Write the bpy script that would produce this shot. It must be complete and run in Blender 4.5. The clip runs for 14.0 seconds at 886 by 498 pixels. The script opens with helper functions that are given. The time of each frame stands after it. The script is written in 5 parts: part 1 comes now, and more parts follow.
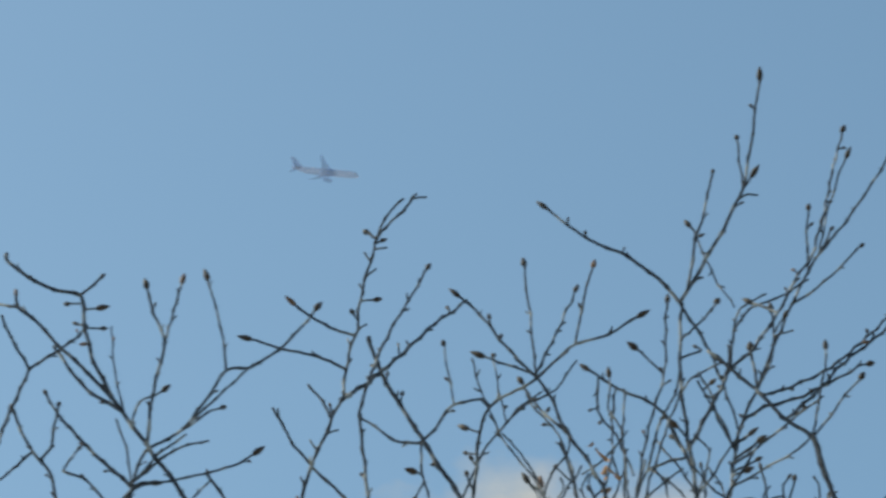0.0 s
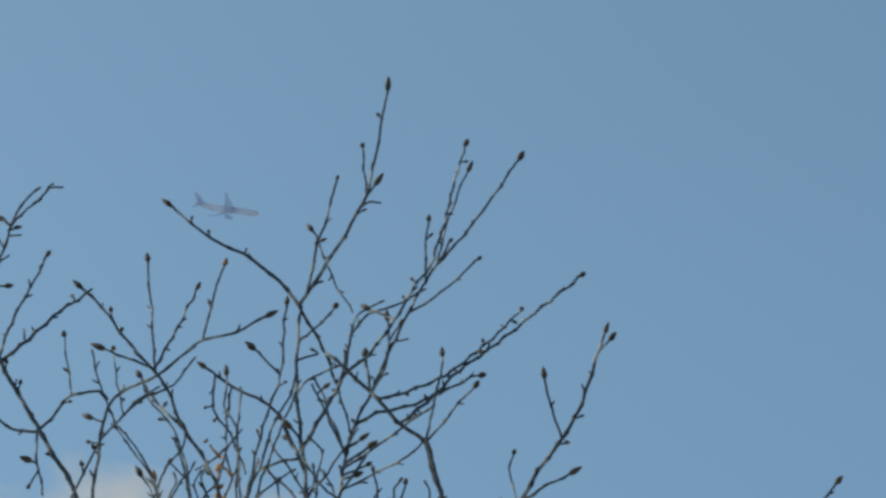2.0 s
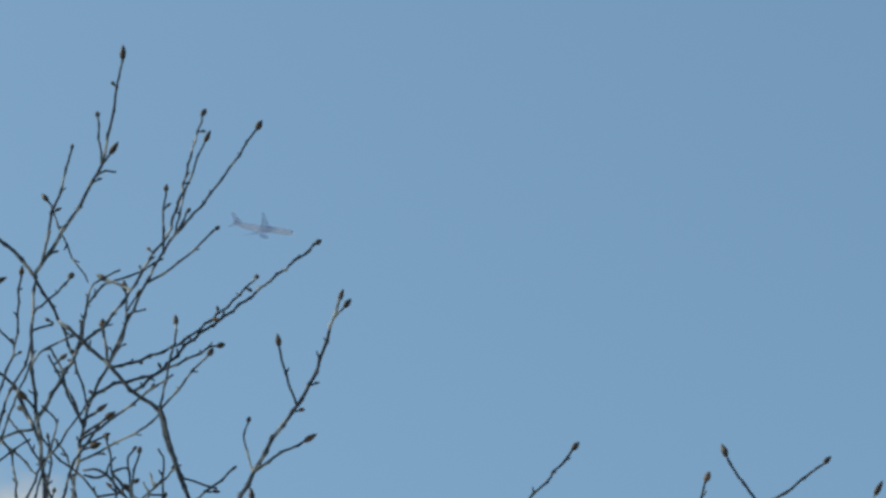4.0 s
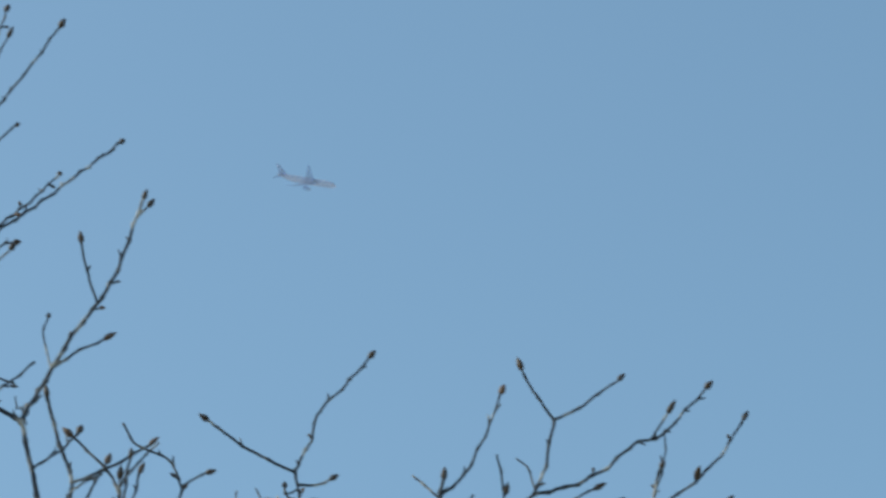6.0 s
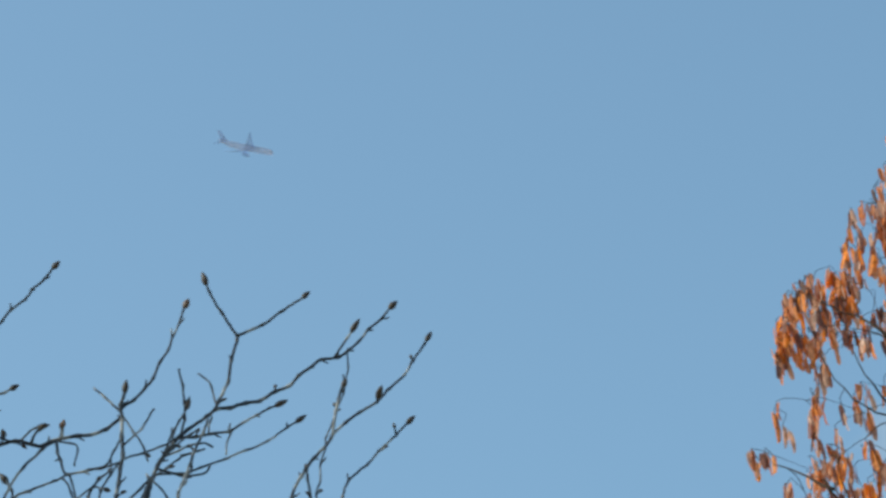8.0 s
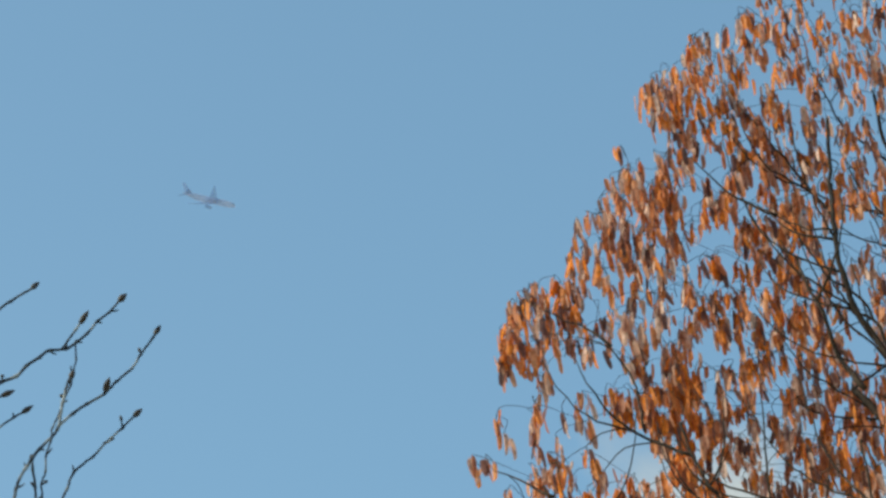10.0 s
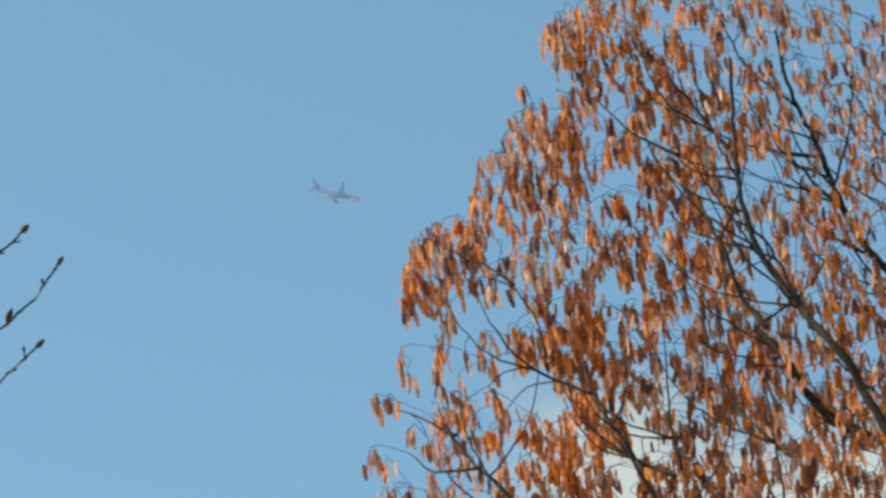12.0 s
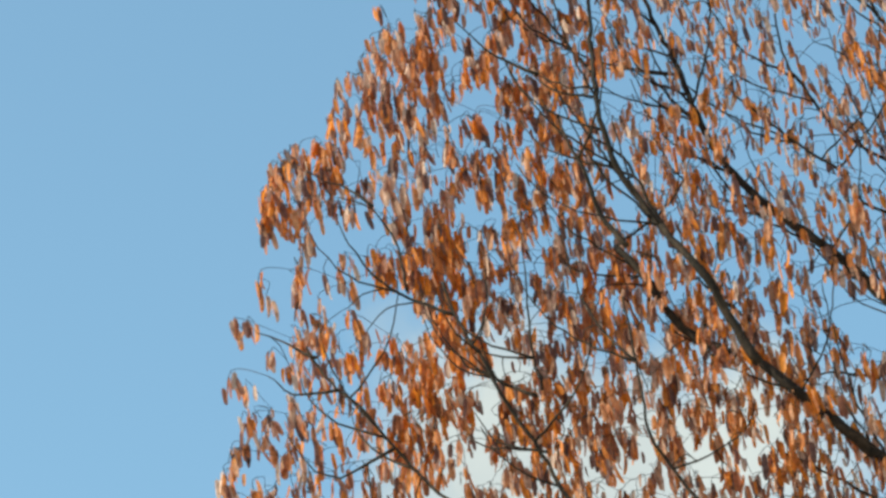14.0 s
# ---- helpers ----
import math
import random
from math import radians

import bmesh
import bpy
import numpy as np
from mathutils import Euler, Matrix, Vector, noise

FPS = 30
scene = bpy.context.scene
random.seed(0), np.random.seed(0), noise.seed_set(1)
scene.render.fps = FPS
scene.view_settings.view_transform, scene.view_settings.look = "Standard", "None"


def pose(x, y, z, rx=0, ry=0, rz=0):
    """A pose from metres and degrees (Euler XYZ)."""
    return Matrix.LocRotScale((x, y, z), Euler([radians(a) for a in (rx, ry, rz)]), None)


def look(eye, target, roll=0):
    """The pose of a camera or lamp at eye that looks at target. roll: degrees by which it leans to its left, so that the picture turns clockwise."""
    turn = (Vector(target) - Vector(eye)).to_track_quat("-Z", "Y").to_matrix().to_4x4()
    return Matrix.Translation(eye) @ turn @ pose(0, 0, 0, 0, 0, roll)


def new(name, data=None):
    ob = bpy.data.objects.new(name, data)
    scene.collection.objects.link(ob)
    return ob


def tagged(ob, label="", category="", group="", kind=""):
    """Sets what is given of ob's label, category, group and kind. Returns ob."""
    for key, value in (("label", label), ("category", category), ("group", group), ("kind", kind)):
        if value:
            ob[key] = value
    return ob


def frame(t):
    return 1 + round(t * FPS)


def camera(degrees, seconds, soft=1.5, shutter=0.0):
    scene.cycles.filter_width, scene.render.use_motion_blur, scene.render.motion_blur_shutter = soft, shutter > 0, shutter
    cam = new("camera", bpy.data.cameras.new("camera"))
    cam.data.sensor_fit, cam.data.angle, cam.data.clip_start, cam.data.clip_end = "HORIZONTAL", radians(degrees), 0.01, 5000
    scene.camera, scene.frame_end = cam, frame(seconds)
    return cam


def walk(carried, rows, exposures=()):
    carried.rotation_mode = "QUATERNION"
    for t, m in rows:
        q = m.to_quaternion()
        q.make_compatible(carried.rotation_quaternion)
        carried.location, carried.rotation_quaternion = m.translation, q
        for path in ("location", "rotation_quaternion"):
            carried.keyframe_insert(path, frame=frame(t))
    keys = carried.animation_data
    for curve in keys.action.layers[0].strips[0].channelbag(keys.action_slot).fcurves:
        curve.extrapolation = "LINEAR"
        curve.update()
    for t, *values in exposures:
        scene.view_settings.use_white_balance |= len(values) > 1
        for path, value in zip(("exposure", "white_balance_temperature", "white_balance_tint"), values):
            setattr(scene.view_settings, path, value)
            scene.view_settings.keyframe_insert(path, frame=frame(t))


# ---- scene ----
# The path: seconds, degrees right of +y, degrees above the horizon, roll, and the eye in metres.
cam = camera(12.0, 14.0, soft=3.0, shutter=0.3)


def aim(yaw, pitch, roll, x, y, z):
    a, b = radians(yaw), radians(pitch)
    way = Vector((math.sin(a) * math.cos(b), math.cos(a) * math.cos(b), math.sin(b)))
    eye = Vector((x, y, z))
    return look(eye, eye + way * 10, roll)


PATH = [
    (0.0, -0.000, 35.000, -0.00, 0.000, 0.000, 1.600),
    (0.5, 2.384, 35.014, -0.45, -0.035, -0.039, 1.569),
    (1.0, 4.113, 35.047, -0.84, -0.025, -0.026, 1.564),
    (1.5, 5.404, 35.132, -0.68, -0.030, -0.064, 1.532),
    (2.0, 6.510, 35.106, -1.01, -0.031, -0.052, 1.539),
    (2.5, 7.390, 35.053, -1.69, -0.017, -0.010, 1.557),
    (3.0, 8.347, 35.003, -1.66, 0.008, 0.012, 1.560),
    (3.2, 8.939, 34.915, -2.26, 0.011, -0.009, 1.556),
    (5.3, 11.946, 34.431, -3.38, -0.021, -0.031, 1.512),
    (5.5, 12.311, 34.183, -3.27, -0.032, -0.020, 1.515),
    (6.0, 14.156, 33.380, -3.55, -0.042, -0.013, 1.516),
    (6.5, 15.892, 32.639, -4.07, -0.040, -0.030, 1.498),
    (7.0, 17.137, 32.306, -4.02, -0.064, -0.036, 1.494),
    (7.5, 18.136, 32.179, -4.28, -0.056, -0.019, 1.500),
    (8.0, 19.165, 32.051, -4.62, -0.043, 0.009, 1.513),
    (8.5, 20.506, 32.018, -4.57, -0.059, 0.014, 1.522),
    (9.0, 21.915, 32.011, -4.48, -0.064, 0.003, 1.492),
    (9.2, 22.393, 32.043, -4.74, -0.059, 0.011, 1.485),
    (11.3, 24.442, 31.360, -6.28, -0.059, 0.015, 1.503),
    (11.5, 24.523, 31.190, -6.30, -0.072, 0.022, 1.496),
    (12.0, 25.029, 30.931, -6.27, -0.058, 0.019, 1.465),
    (12.5, 25.842, 30.462, -6.97, -0.054, 0.045, 1.497),
    (13.0, 26.409, 30.016, -7.65, -0.029, 0.079, 1.520),
    (13.5, 26.787, 29.830, -7.97, -0.026, 0.124, 1.496),
    (14.0, 26.953, 29.821, -7.92, 0.026, 0.105, 1.460),
]
# seconds, stops, kelvin, tint: the picture is a little darker at first, and turns cooler towards the end
LIGHT = [(0.0, 0.29, 6500, -10), (0.5, 0.30, 6500, -10), (1.5, 0.21, 6500, -10), (2.0, 0.16, 6500, -10), (3.0, 0.22, 6500, -10), (5.3, 0.44, 6450, -10),
         (7.0, 0.49, 6450, -11), (8.0, 0.54, 6450, -11), (9.0, 0.53, 6450, -13), (11.5, 0.56, 6450, -15), (12.5, 0.66, 6450, -16), (13.0, 0.69, 6450, -16),
         (13.5, 0.67, 6450, -16), (14.0, 0.79, 6450, -16)]
walk(cam, [(t, aim(*p)) for t, *p in PATH], exposures=LIGHT)

# ---- daylight: a clear spring sky, the sun high to the left ----
SUN_YAW, SUN_PITCH = -82.0, 40.0
world = bpy.data.worlds.new("sky")
scene.world = world
world.use_nodes = True
sky = world.node_tree.nodes.new("ShaderNodeTexSky")
sky.sky_type, sky.sun_disc = "NISHITA", False
sky.sun_elevation, sky.sun_rotation = radians(SUN_PITCH), radians(SUN_YAW)
sky.air_density, sky.dust_density, sky.ozone_density = 1.0, 1.6, 1.2
world.node_tree.links.new(sky.outputs[0], world.node_tree.nodes["Background"].inputs[0])
world.node_tree.nodes["Background"].inputs[1].default_value = 0.15
sun = new("sun", bpy.data.lights.new("sun", "SUN"))
sun.data.energy, sun.data.angle, sun.data.color = 3.6, radians(0.53), (1.0, 0.95, 0.87)
a, b = radians(SUN_YAW), radians(SUN_PITCH)
sun.matrix_world = look((math.sin(a) * math.cos(b) * 50, math.cos(a) * math.cos(b) * 50, math.sin(b) * 50), (0, 0, 0))


# ---- materials ----
def material(name):
    m = bpy.data.materials.new(name)
    m.use_nodes = True
    return m, m.node_tree.nodes, m.node_tree.links, m.node_tree.nodes["Principled BSDF"]


def ramp(nodes, links, source, *stops):
    r = nodes.new("ShaderNodeValToRGB")
    while len(r.color_ramp.elements) < len(stops):
        r.color_ramp.elements.new(0.5)
    for e, (at, colour) in zip(r.color_ramp.elements, stops):
        e.position, e.color = at, (*colour, 1)
    links.new(source, r.inputs[0])
    return r.outputs[0]


def grain(nodes, links, scale, detail=4.0, stretch=None):
    co = nodes.new("ShaderNodeTexCoord").outputs["Object"]
    if stretch:
        mp = nodes.new("ShaderNodeMapping")
        mp.inputs["Scale"].default_value = stretch
        links.new(co, mp.inputs[0])
        co = mp.outputs[0]
    n = nodes.new("ShaderNodeTexNoise")
    n.inputs["Scale"].default_value, n.inputs["Detail"].default_value = scale, detail
    links.new(co, n.inputs["Vector"])
    return n.outputs["Fac"]


def relief(nodes, links, bsdf, height, depth, strength=0.6):
    bump = nodes.new("ShaderNodeBump")
    bump.inputs["Strength"].default_value, bump.inputs["Distance"].default_value = strength, depth
    links.new(height, bump.inputs["Height"])
    links.new(bump.outputs[0], bsdf.inputs["Normal"])


def mixed(nodes, links, fac, one, two, how="MIX"):
    m = nodes.new("ShaderNodeMix")
    m.data_type, m.blend_type = "RGBA", how
    for socket, value in ((m.inputs[0], fac), (m.inputs[6], one), (m.inputs[7], two)):
        if isinstance(value, (int, float)):
            socket.default_value = value
        elif isinstance(value, tuple):
            socket.default_value = (*value, 1)
        else:
            links.new(value, socket)
    return m.outputs[2]


def bark(name, dark, mid, pale, fine, depth, patches=0.45):
    m, nodes, links, bsdf = material(name)
    small = grain(nodes, links, fine, 6)
    large = grain(nodes, links, fine * 0.13, 3)
    one = ramp(nodes, links, small, (0.3, dark), (0.55, mid), (0.75, pale))
    two = ramp(nodes, links, large, (0.42, dark), (0.54, mid), (0.66, pale))
    links.new(mixed(nodes, links, patches, one, two), bsdf.inputs["Base Color"])
    bsdf.inputs["Roughness"].default_value = 0.85
    bsdf.inputs["Specular IOR Level"].default_value = 0.15
    relief(nodes, links, bsdf, small, depth)
    return m


TWIG_BARK = bark("grey_twig_bark", (0.017, 0.020, 0.029), (0.044, 0.047, 0.062), (0.36, 0.345, 0.35), 160, 0.0012, 0.68)
LIMB_BARK = bark("brown_limb_bark", (0.012, 0.009, 0.008), (0.034, 0.020, 0.014), (0.090, 0.054, 0.036), 60, 0.004)


def bud_scales():
    m, nodes, links, bsdf = material("bud_scales")
    f = grain(nodes, links, 220, 4)
    rnd = nodes.new("ShaderNodeObjectInfo").outputs["Random"]
    base = ramp(nodes, links, f, (0.3, (0.018, 0.013, 0.013)), (0.7, (0.062, 0.040, 0.033)))
    links.new(mixed(nodes, links, rnd, base, ramp(nodes, links, rnd, (0.5, (0.026, 0.019, 0.017)), (0.88, (0.07, 0.044, 0.034)), (1.0, (0.20, 0.11, 0.075)))),
              bsdf.inputs["Base Color"])
    bsdf.inputs["Roughness"].default_value = 0.6
    bsdf.inputs["Specular IOR Level"].default_value = 0.25
    relief(nodes, links, bsdf, f, 0.001)
    return m


def dead_leaf(name, bright):
    """A withered leaf; bright: how far its orange has been kept, from 0 to 1."""
    m, nodes, links, bsdf = material(name)
    f = grain(nodes, links, 45, 5)
    rnd = nodes.new("ShaderNodeObjectInfo").outputs["Random"]
    island = nodes.new("ShaderNodeNewGeometry").outputs["Random Per Island"]
    add = nodes.new("ShaderNodeMath")
    add.operation = "ADD"
    links.new(rnd, add.inputs[0])
    links.new(island, add.inputs[1])
    frac = nodes.new("ShaderNodeMath")
    frac.operation = "FRACT"
    links.new(add.outputs[0], frac.inputs[0])
    hue = ramp(nodes, links, frac.outputs[0], (0.0, (0.15, 0.082, 0.078)), (0.16, (0.29, 0.135, 0.11)), (0.3, (0.48, 0.16, 0.075)), (0.48, (0.80, 0.235, 0.03)),
               (0.76, (0.86, 0.28, 0.04)), (0.85, (0.34, 0.14, 0.09)), (0.9, (0.62, 0.40, 0.33)), (1.0, (0.80, 0.60, 0.52)))
    spots = ramp(nodes, links, f, (0.36, (0.54, 0.46, 0.43)), (0.56, (1.0, 1.0, 1.0)))
    # whole sprays are more weathered than others, towards a greyish mauve brown
    place = nodes.new("ShaderNodeTexNoise")
    place.inputs["Scale"].default_value, place.inputs["Detail"].default_value = 2.4, 3
    links.new(nodes.new("ShaderNodeNewGeometry").outputs["Position"], place.inputs["Vector"])
    lot = nodes.new("ShaderNodeMath")
    lot.operation = "MULTIPLY_ADD"
    links.new(frac.outputs[0], lot.inputs[0])
    lot.inputs[1].default_value = 0.3
    links.new(place.outputs["Fac"], lot.inputs[2])
    worn = ramp(nodes, links, lot.outputs[0], (0.64, (0, 0, 0)), (0.82, (1, 1, 1)))
    old = ramp(nodes, links, frac.outputs[0], (0.0, (0.17, 0.095, 0.09)), (0.45, (0.52, 0.22, 0.13)), (1.0, (0.80, 0.52, 0.41)))
    hue = mixed(nodes, links, worn, hue, old)
    kept = ramp(nodes, links, frac.outputs[0], (0.0, (0.46, 0.13, 0.03)), (0.4, (0.78, 0.22, 0.025)), (1.0, (0.88, 0.29, 0.04)))
    hue = mixed(nodes, links, bright, hue, kept)
    colour = mixed(nodes, links, 0.8, hue, spots, "MULTIPLY")
    links.new(colour, bsdf.inputs["Base Color"])
    bsdf.inputs["Roughness"].default_value = 0.5
    bsdf.inputs["Specular IOR Level"].default_value = 0.28
    relief(nodes, links, bsdf, f, 0.003)
    glow = nodes.new("ShaderNodeBsdfTranslucent")
    links.new(colour, glow.inputs[0])
    mix = nodes.new("ShaderNodeMixShader")
    mix.inputs[0].default_value = 0.58
    links.new(bsdf.outputs[0], mix.inputs[1])
    links.new(glow.outputs[0], mix.inputs[2])
    links.new(mix.outputs[0], nodes["Material Output"].inputs[0])
    return m


def hazed_paint(name, colour, rough, metal=0.0, dirt=0.12, scale=0.35):
    """An aircraft finish whose low alpha and tint imitate more than two kilometres of hazy air."""
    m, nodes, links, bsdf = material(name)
    # low alpha lets the sky behind show through as haze
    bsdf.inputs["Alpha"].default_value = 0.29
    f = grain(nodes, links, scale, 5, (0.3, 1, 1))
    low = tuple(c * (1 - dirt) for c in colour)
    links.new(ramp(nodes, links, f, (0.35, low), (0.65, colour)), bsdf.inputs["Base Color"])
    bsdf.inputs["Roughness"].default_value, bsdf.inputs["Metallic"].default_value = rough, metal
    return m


# Unseen ground, made pale to throw light up onto the jet and leaves.
def bounce_ground():
    m, nodes, links, bsdf = material("pale_bounce_ground")
    f, g = grain(nodes, links, 0.08, 6), grain(nodes, links, 9, 4)
    one = ramp(nodes, links, f, (0.35, (0.14, 0.16, 0.11)), (0.65, (0.30, 0.30, 0.27)))
    links.new(mixed(nodes, links, 0.5, one, ramp(nodes, links, g, (0.3, (0.17, 0.17, 0.12)), (0.7, (0.36, 0.34, 0.27)))),
              bsdf.inputs["Base Color"])
    bsdf.inputs["Roughness"].default_value = 0.9
    relief(nodes, links, bsdf, g, 0.05)
    return m


def vapour():
    """Soft white cloud, thinning to clear air at its ragged rim."""
    m, nodes, links, bsdf = material("cloud_vapour")
    co = nodes.new("ShaderNodeTexCoord").outputs["Object"]
    far = nodes.new("ShaderNodeVectorMath")
    far.operation = "LENGTH"
    links.new(co, far.inputs[0])
    n = nodes.new("ShaderNodeTexNoise")
    n.inputs["Scale"].default_value, n.inputs["Detail"].default_value = 1.9, 7
    links.new(co, n.inputs["Vector"])
    rim = nodes.new("ShaderNodeMath")
    rim.operation = "MULTIPLY_ADD"
    links.new(n.outputs["Fac"], rim.inputs[0])
    rim.inputs[1].default_value = 1.1
    inv = nodes.new("ShaderNodeMath")
    inv.operation = "MULTIPLY"
    inv.inputs[1].default_value = -1.0
    links.new(far.outputs["Value"], inv.inputs[0])
    links.new(inv.outputs[0], rim.inputs[2])
    cover = ramp(nodes, links, rim.outputs[0], (0.0, (0, 0, 0)), (0.22, (1, 1, 1)))
    n2 = nodes.new("ShaderNodeTexNoise")
    n2.inputs["Scale"].default_value, n2.inputs["Detail"].default_value = 2.6, 5
    links.new(co, n2.inputs["Vector"])
    glow = nodes.new("ShaderNodeEmission")
    links.new(ramp(nodes, links, n2.outputs["Fac"], (0.3, (0.37, 0.36, 0.415)), (0.7, (0.49, 0.455, 0.49))), glow.inputs[0])
    clear = nodes.new("ShaderNodeBsdfTransparent")
    mix = nodes.new("ShaderNodeMixShader")
    links.new(cover, mix.inputs[0])
    links.new(clear.outputs[0], mix.inputs[1])
    links.new(glow.outputs[0], mix.inputs[2])
    links.new(mix.outputs[0], nodes["Material Output"].inputs[0])
    nodes.remove(bsdf)
    return m


BUD, BOUNCE_GROUND, VAPOUR = bud_scales(), bounce_ground(), vapour()
LEAF, BRIGHT_LEAF = dead_leaf("dead_orange_leaf", 0.0), dead_leaf("bright_orange_leaf", 0.5)
# the lilac and blue tints of the jet carry the rest of the haze
HAZED_WHITE = hazed_paint("hazed_airliner_paint", (0.60, 0.49, 0.60), 0.6)
HAZED_GREY = hazed_paint("hazed_wing_paint", (0.30, 0.40, 0.74), 0.6)
HAZED_FIN = hazed_paint("hazed_tail_paint", (0.36, 0.36, 0.55), 0.6)
HAZED_COWL = hazed_paint("hazed_engine_cowl", (0.30, 0.38, 0.66), 0.6, 0.0)
HAZED_DARK_GLASS = hazed_paint("hazed_cockpit_glass", (0.10, 0.11, 0.14), 0.15)


# ---- mesh helpers ----
def mesh(name, verts, faces, mat, smooth=True):
    me = bpy.data.meshes.new(name)
    me.from_pydata(verts, [], faces)
    me.materials.append(mat)
    if smooth:
        me.polygons.foreach_set("use_smooth", [True] * len(me.polygons))
    me.update()
    return me


def part(name, me, parent, label="", m=None):
    ob = new(name, me)
    ob.parent = parent
    if m is not None:
        ob.matrix_basis = m
    return tagged(ob, label) if label else ob


def smooth_line(points, step, ease=1.0):
    """A curve through the points, cut into even steps."""
    p = [Vector(q) for q in points]
    p = [p[0] * 2 - p[1], *p, p[-1] * 2 - p[-2]]
    out = []
    for i in range(1, len(p) - 2):
        n = max(2, round((p[i + 1] - p[i]).length / step))
        for k in range(n):
            t = k / n
            m0, m1 = (p[i + 1] - p[i - 1]) * (ease / 2), (p[i + 2] - p[i]) * (ease / 2)
            cap = (p[i + 1] - p[i]).length * 1.1
            m0, m1 = (m * min(1, cap / max(m.length, 1e-6)) for m in (m0, m1))
            a, b = t * t, t * t * t
            out.append(p[i] * (2 * b - 3 * a + 1) + m0 * (b - 2 * a + t) + p[i + 1] * (3 * a - 2 * b) + m1 * (b - a))
    return out + [p[-2]]


def tube(line, radii, sides, verts, faces):
    """Adds a round tube along the line to verts and faces, closed at both ends."""
    base, side = len(verts), None
    for i, c in enumerate(line):
        d = (line[min(i + 1, len(line) - 1)] - line[max(i - 1, 0)]).normalized()
        side = (d.orthogonal() if side is None else side - d * side.dot(d)).normalized()
        other = d.cross(side)
        for k in range(sides):
            w = 2 * math.pi * k / sides
            verts.append(c + (side * math.cos(w) + other * math.sin(w)) * radii[i])
    for i in range(len(line) - 1):
        for k in range(sides):
            q, r = base + i * sides + k, base + i * sides + (k + 1) % sides
            faces.append((q, r, r + sides, q + sides))
    faces.append(tuple(base + k for k in reversed(range(sides))))
    faces.append(tuple(base + (len(line) - 1) * sides + k for k in range(sides)))


# ---- ground, clouds ----
def ground_sheet():
    n, size = 24, 4000.0
    verts, faces = [], []
    for i in range(n + 1):
        for j in range(n + 1):
            x, y = (i / n * 2 - 1) * size, (j / n * 2 - 1) * size
            verts.append((x, y, 0.0 if math.hypot(x, y) < 400 else noise.noise((x * 0.002, y * 0.002, 0)) * 3 - 3))
    for i in range(n):
        for j in range(n):
            q = i * (n + 1) + j
            faces.append((q, q + n + 1, q + n + 2, q + 1))
    tagged(new("ground", mesh("ground", verts, faces, BOUNCE_GROUND)), "unseen open ground under the two trees, made pale to bounce light up", "ground", kind="structure")


def cloud(yaw, pitch, wide, high, label, lean=0.0):
    """A bank of cloud far behind everything; wide and high are half sizes in degrees."""
    far = 4400.0
    a, b = radians(yaw), radians(pitch)
    at = Vector((math.sin(a) * math.cos(b), math.cos(a) * math.cos(b), math.sin(b))) * far
    n, verts, faces = 24, [], []
    for i in range(n + 1):
        for j in range(n + 1):
            u, v = i / n * 2 - 1, j / n * 2 - 1
            verts.append((u, v, 0.18 * noise.noise((u * 2, v * 2, 3.0 + yaw)) - 0.1 * (u * u + v * v)))
    for i in range(n):
        for j in range(n):
            q = i * (n + 1) + j
            faces.append((q, q + n + 1, q + n + 2, q + 1))
    ob = new("cloud", mesh("cloud", verts, faces, VAPOUR))
    size = (far * math.tan(radians(wide)), far * math.tan(radians(high)), far * math.tan(radians(wide)) * 0.5)
    ob.matrix_world = look(at, (0, 0, 0), lean) @ Matrix.Diagonal((*size, 1))
    ob.visible_shadow = False
    tagged(ob, label, "cloud", kind="structure")


ground_sheet()
cloud(1.70, 30.50, 4.5, 3.2, "small bright white cloud low in blue sky")
cloud(28.0, 25.3, 8.0, 7.1, "broad white cloud bank behind the orange-leaved tree")


# ---- the bare tree ----
def spindle(length, width, scales):
    """A pointed bud along +z with stepped, overlapping scales."""
    verts, faces, sides, rings = [], [], 8, 11
    for i in range(rings):
        s = i / (rings - 1)
        r = width * 0.5 * (math.sin(math.pi * min(1, s ** 0.72 * 0.97 + 0.03)) ** 0.85 * 0.95 + 0.05 * (1 - s))
        step = 1 + 0.13 * (1 - (s * scales) % 1.0)
        for k in range(sides):
            w = 2 * math.pi * k / sides + s * 0.6
            verts.append((r * step * math.cos(w), r * step * math.sin(w) * 0.9, s * length))
    for i in range(rings - 1):
        for k in range(sides):
            q, r = i * sides + k, i * sides + (k + 1) % sides
            faces.append((q, r, r + sides, q + sides))
    faces += [tuple(reversed(range(sides))), tuple((rings - 1) * sides + k for k in range(sides))]
    return mesh("bud", verts, faces, BUD)


LARGE = [spindle(0.028, 0.0122, 3), spindle(0.025, 0.0130, 4), spindle(0.031, 0.0116, 3)]
SMALL = [spindle(0.017, 0.0085, 3), spindle(0.014, 0.0095, 2)]
bare = tagged(new("bare_tree"), "leafless grey-brown tree with swollen buds on knobbly spring twigs", "tree")
bare.location = (0.75, 6.5, 0.0)
BASE = Vector(bare.location)
twigs = random.Random(11)
WOOD = []
# branches that the breeze rocks: the low near limb, two thin shoots on it, and the tall limb behind
NEAR, LEANING, FAR_LIMB = [], [], []


def set_bud(branch, at, way, kinds, size):
    turn = way.to_track_quat("Z", "Y").to_matrix().to_4x4()
    part("bud", twigs.choice(kinds), branch, m=Matrix.Translation(at) @ turn @ Matrix.Diagonal((size, size, size, 1)))


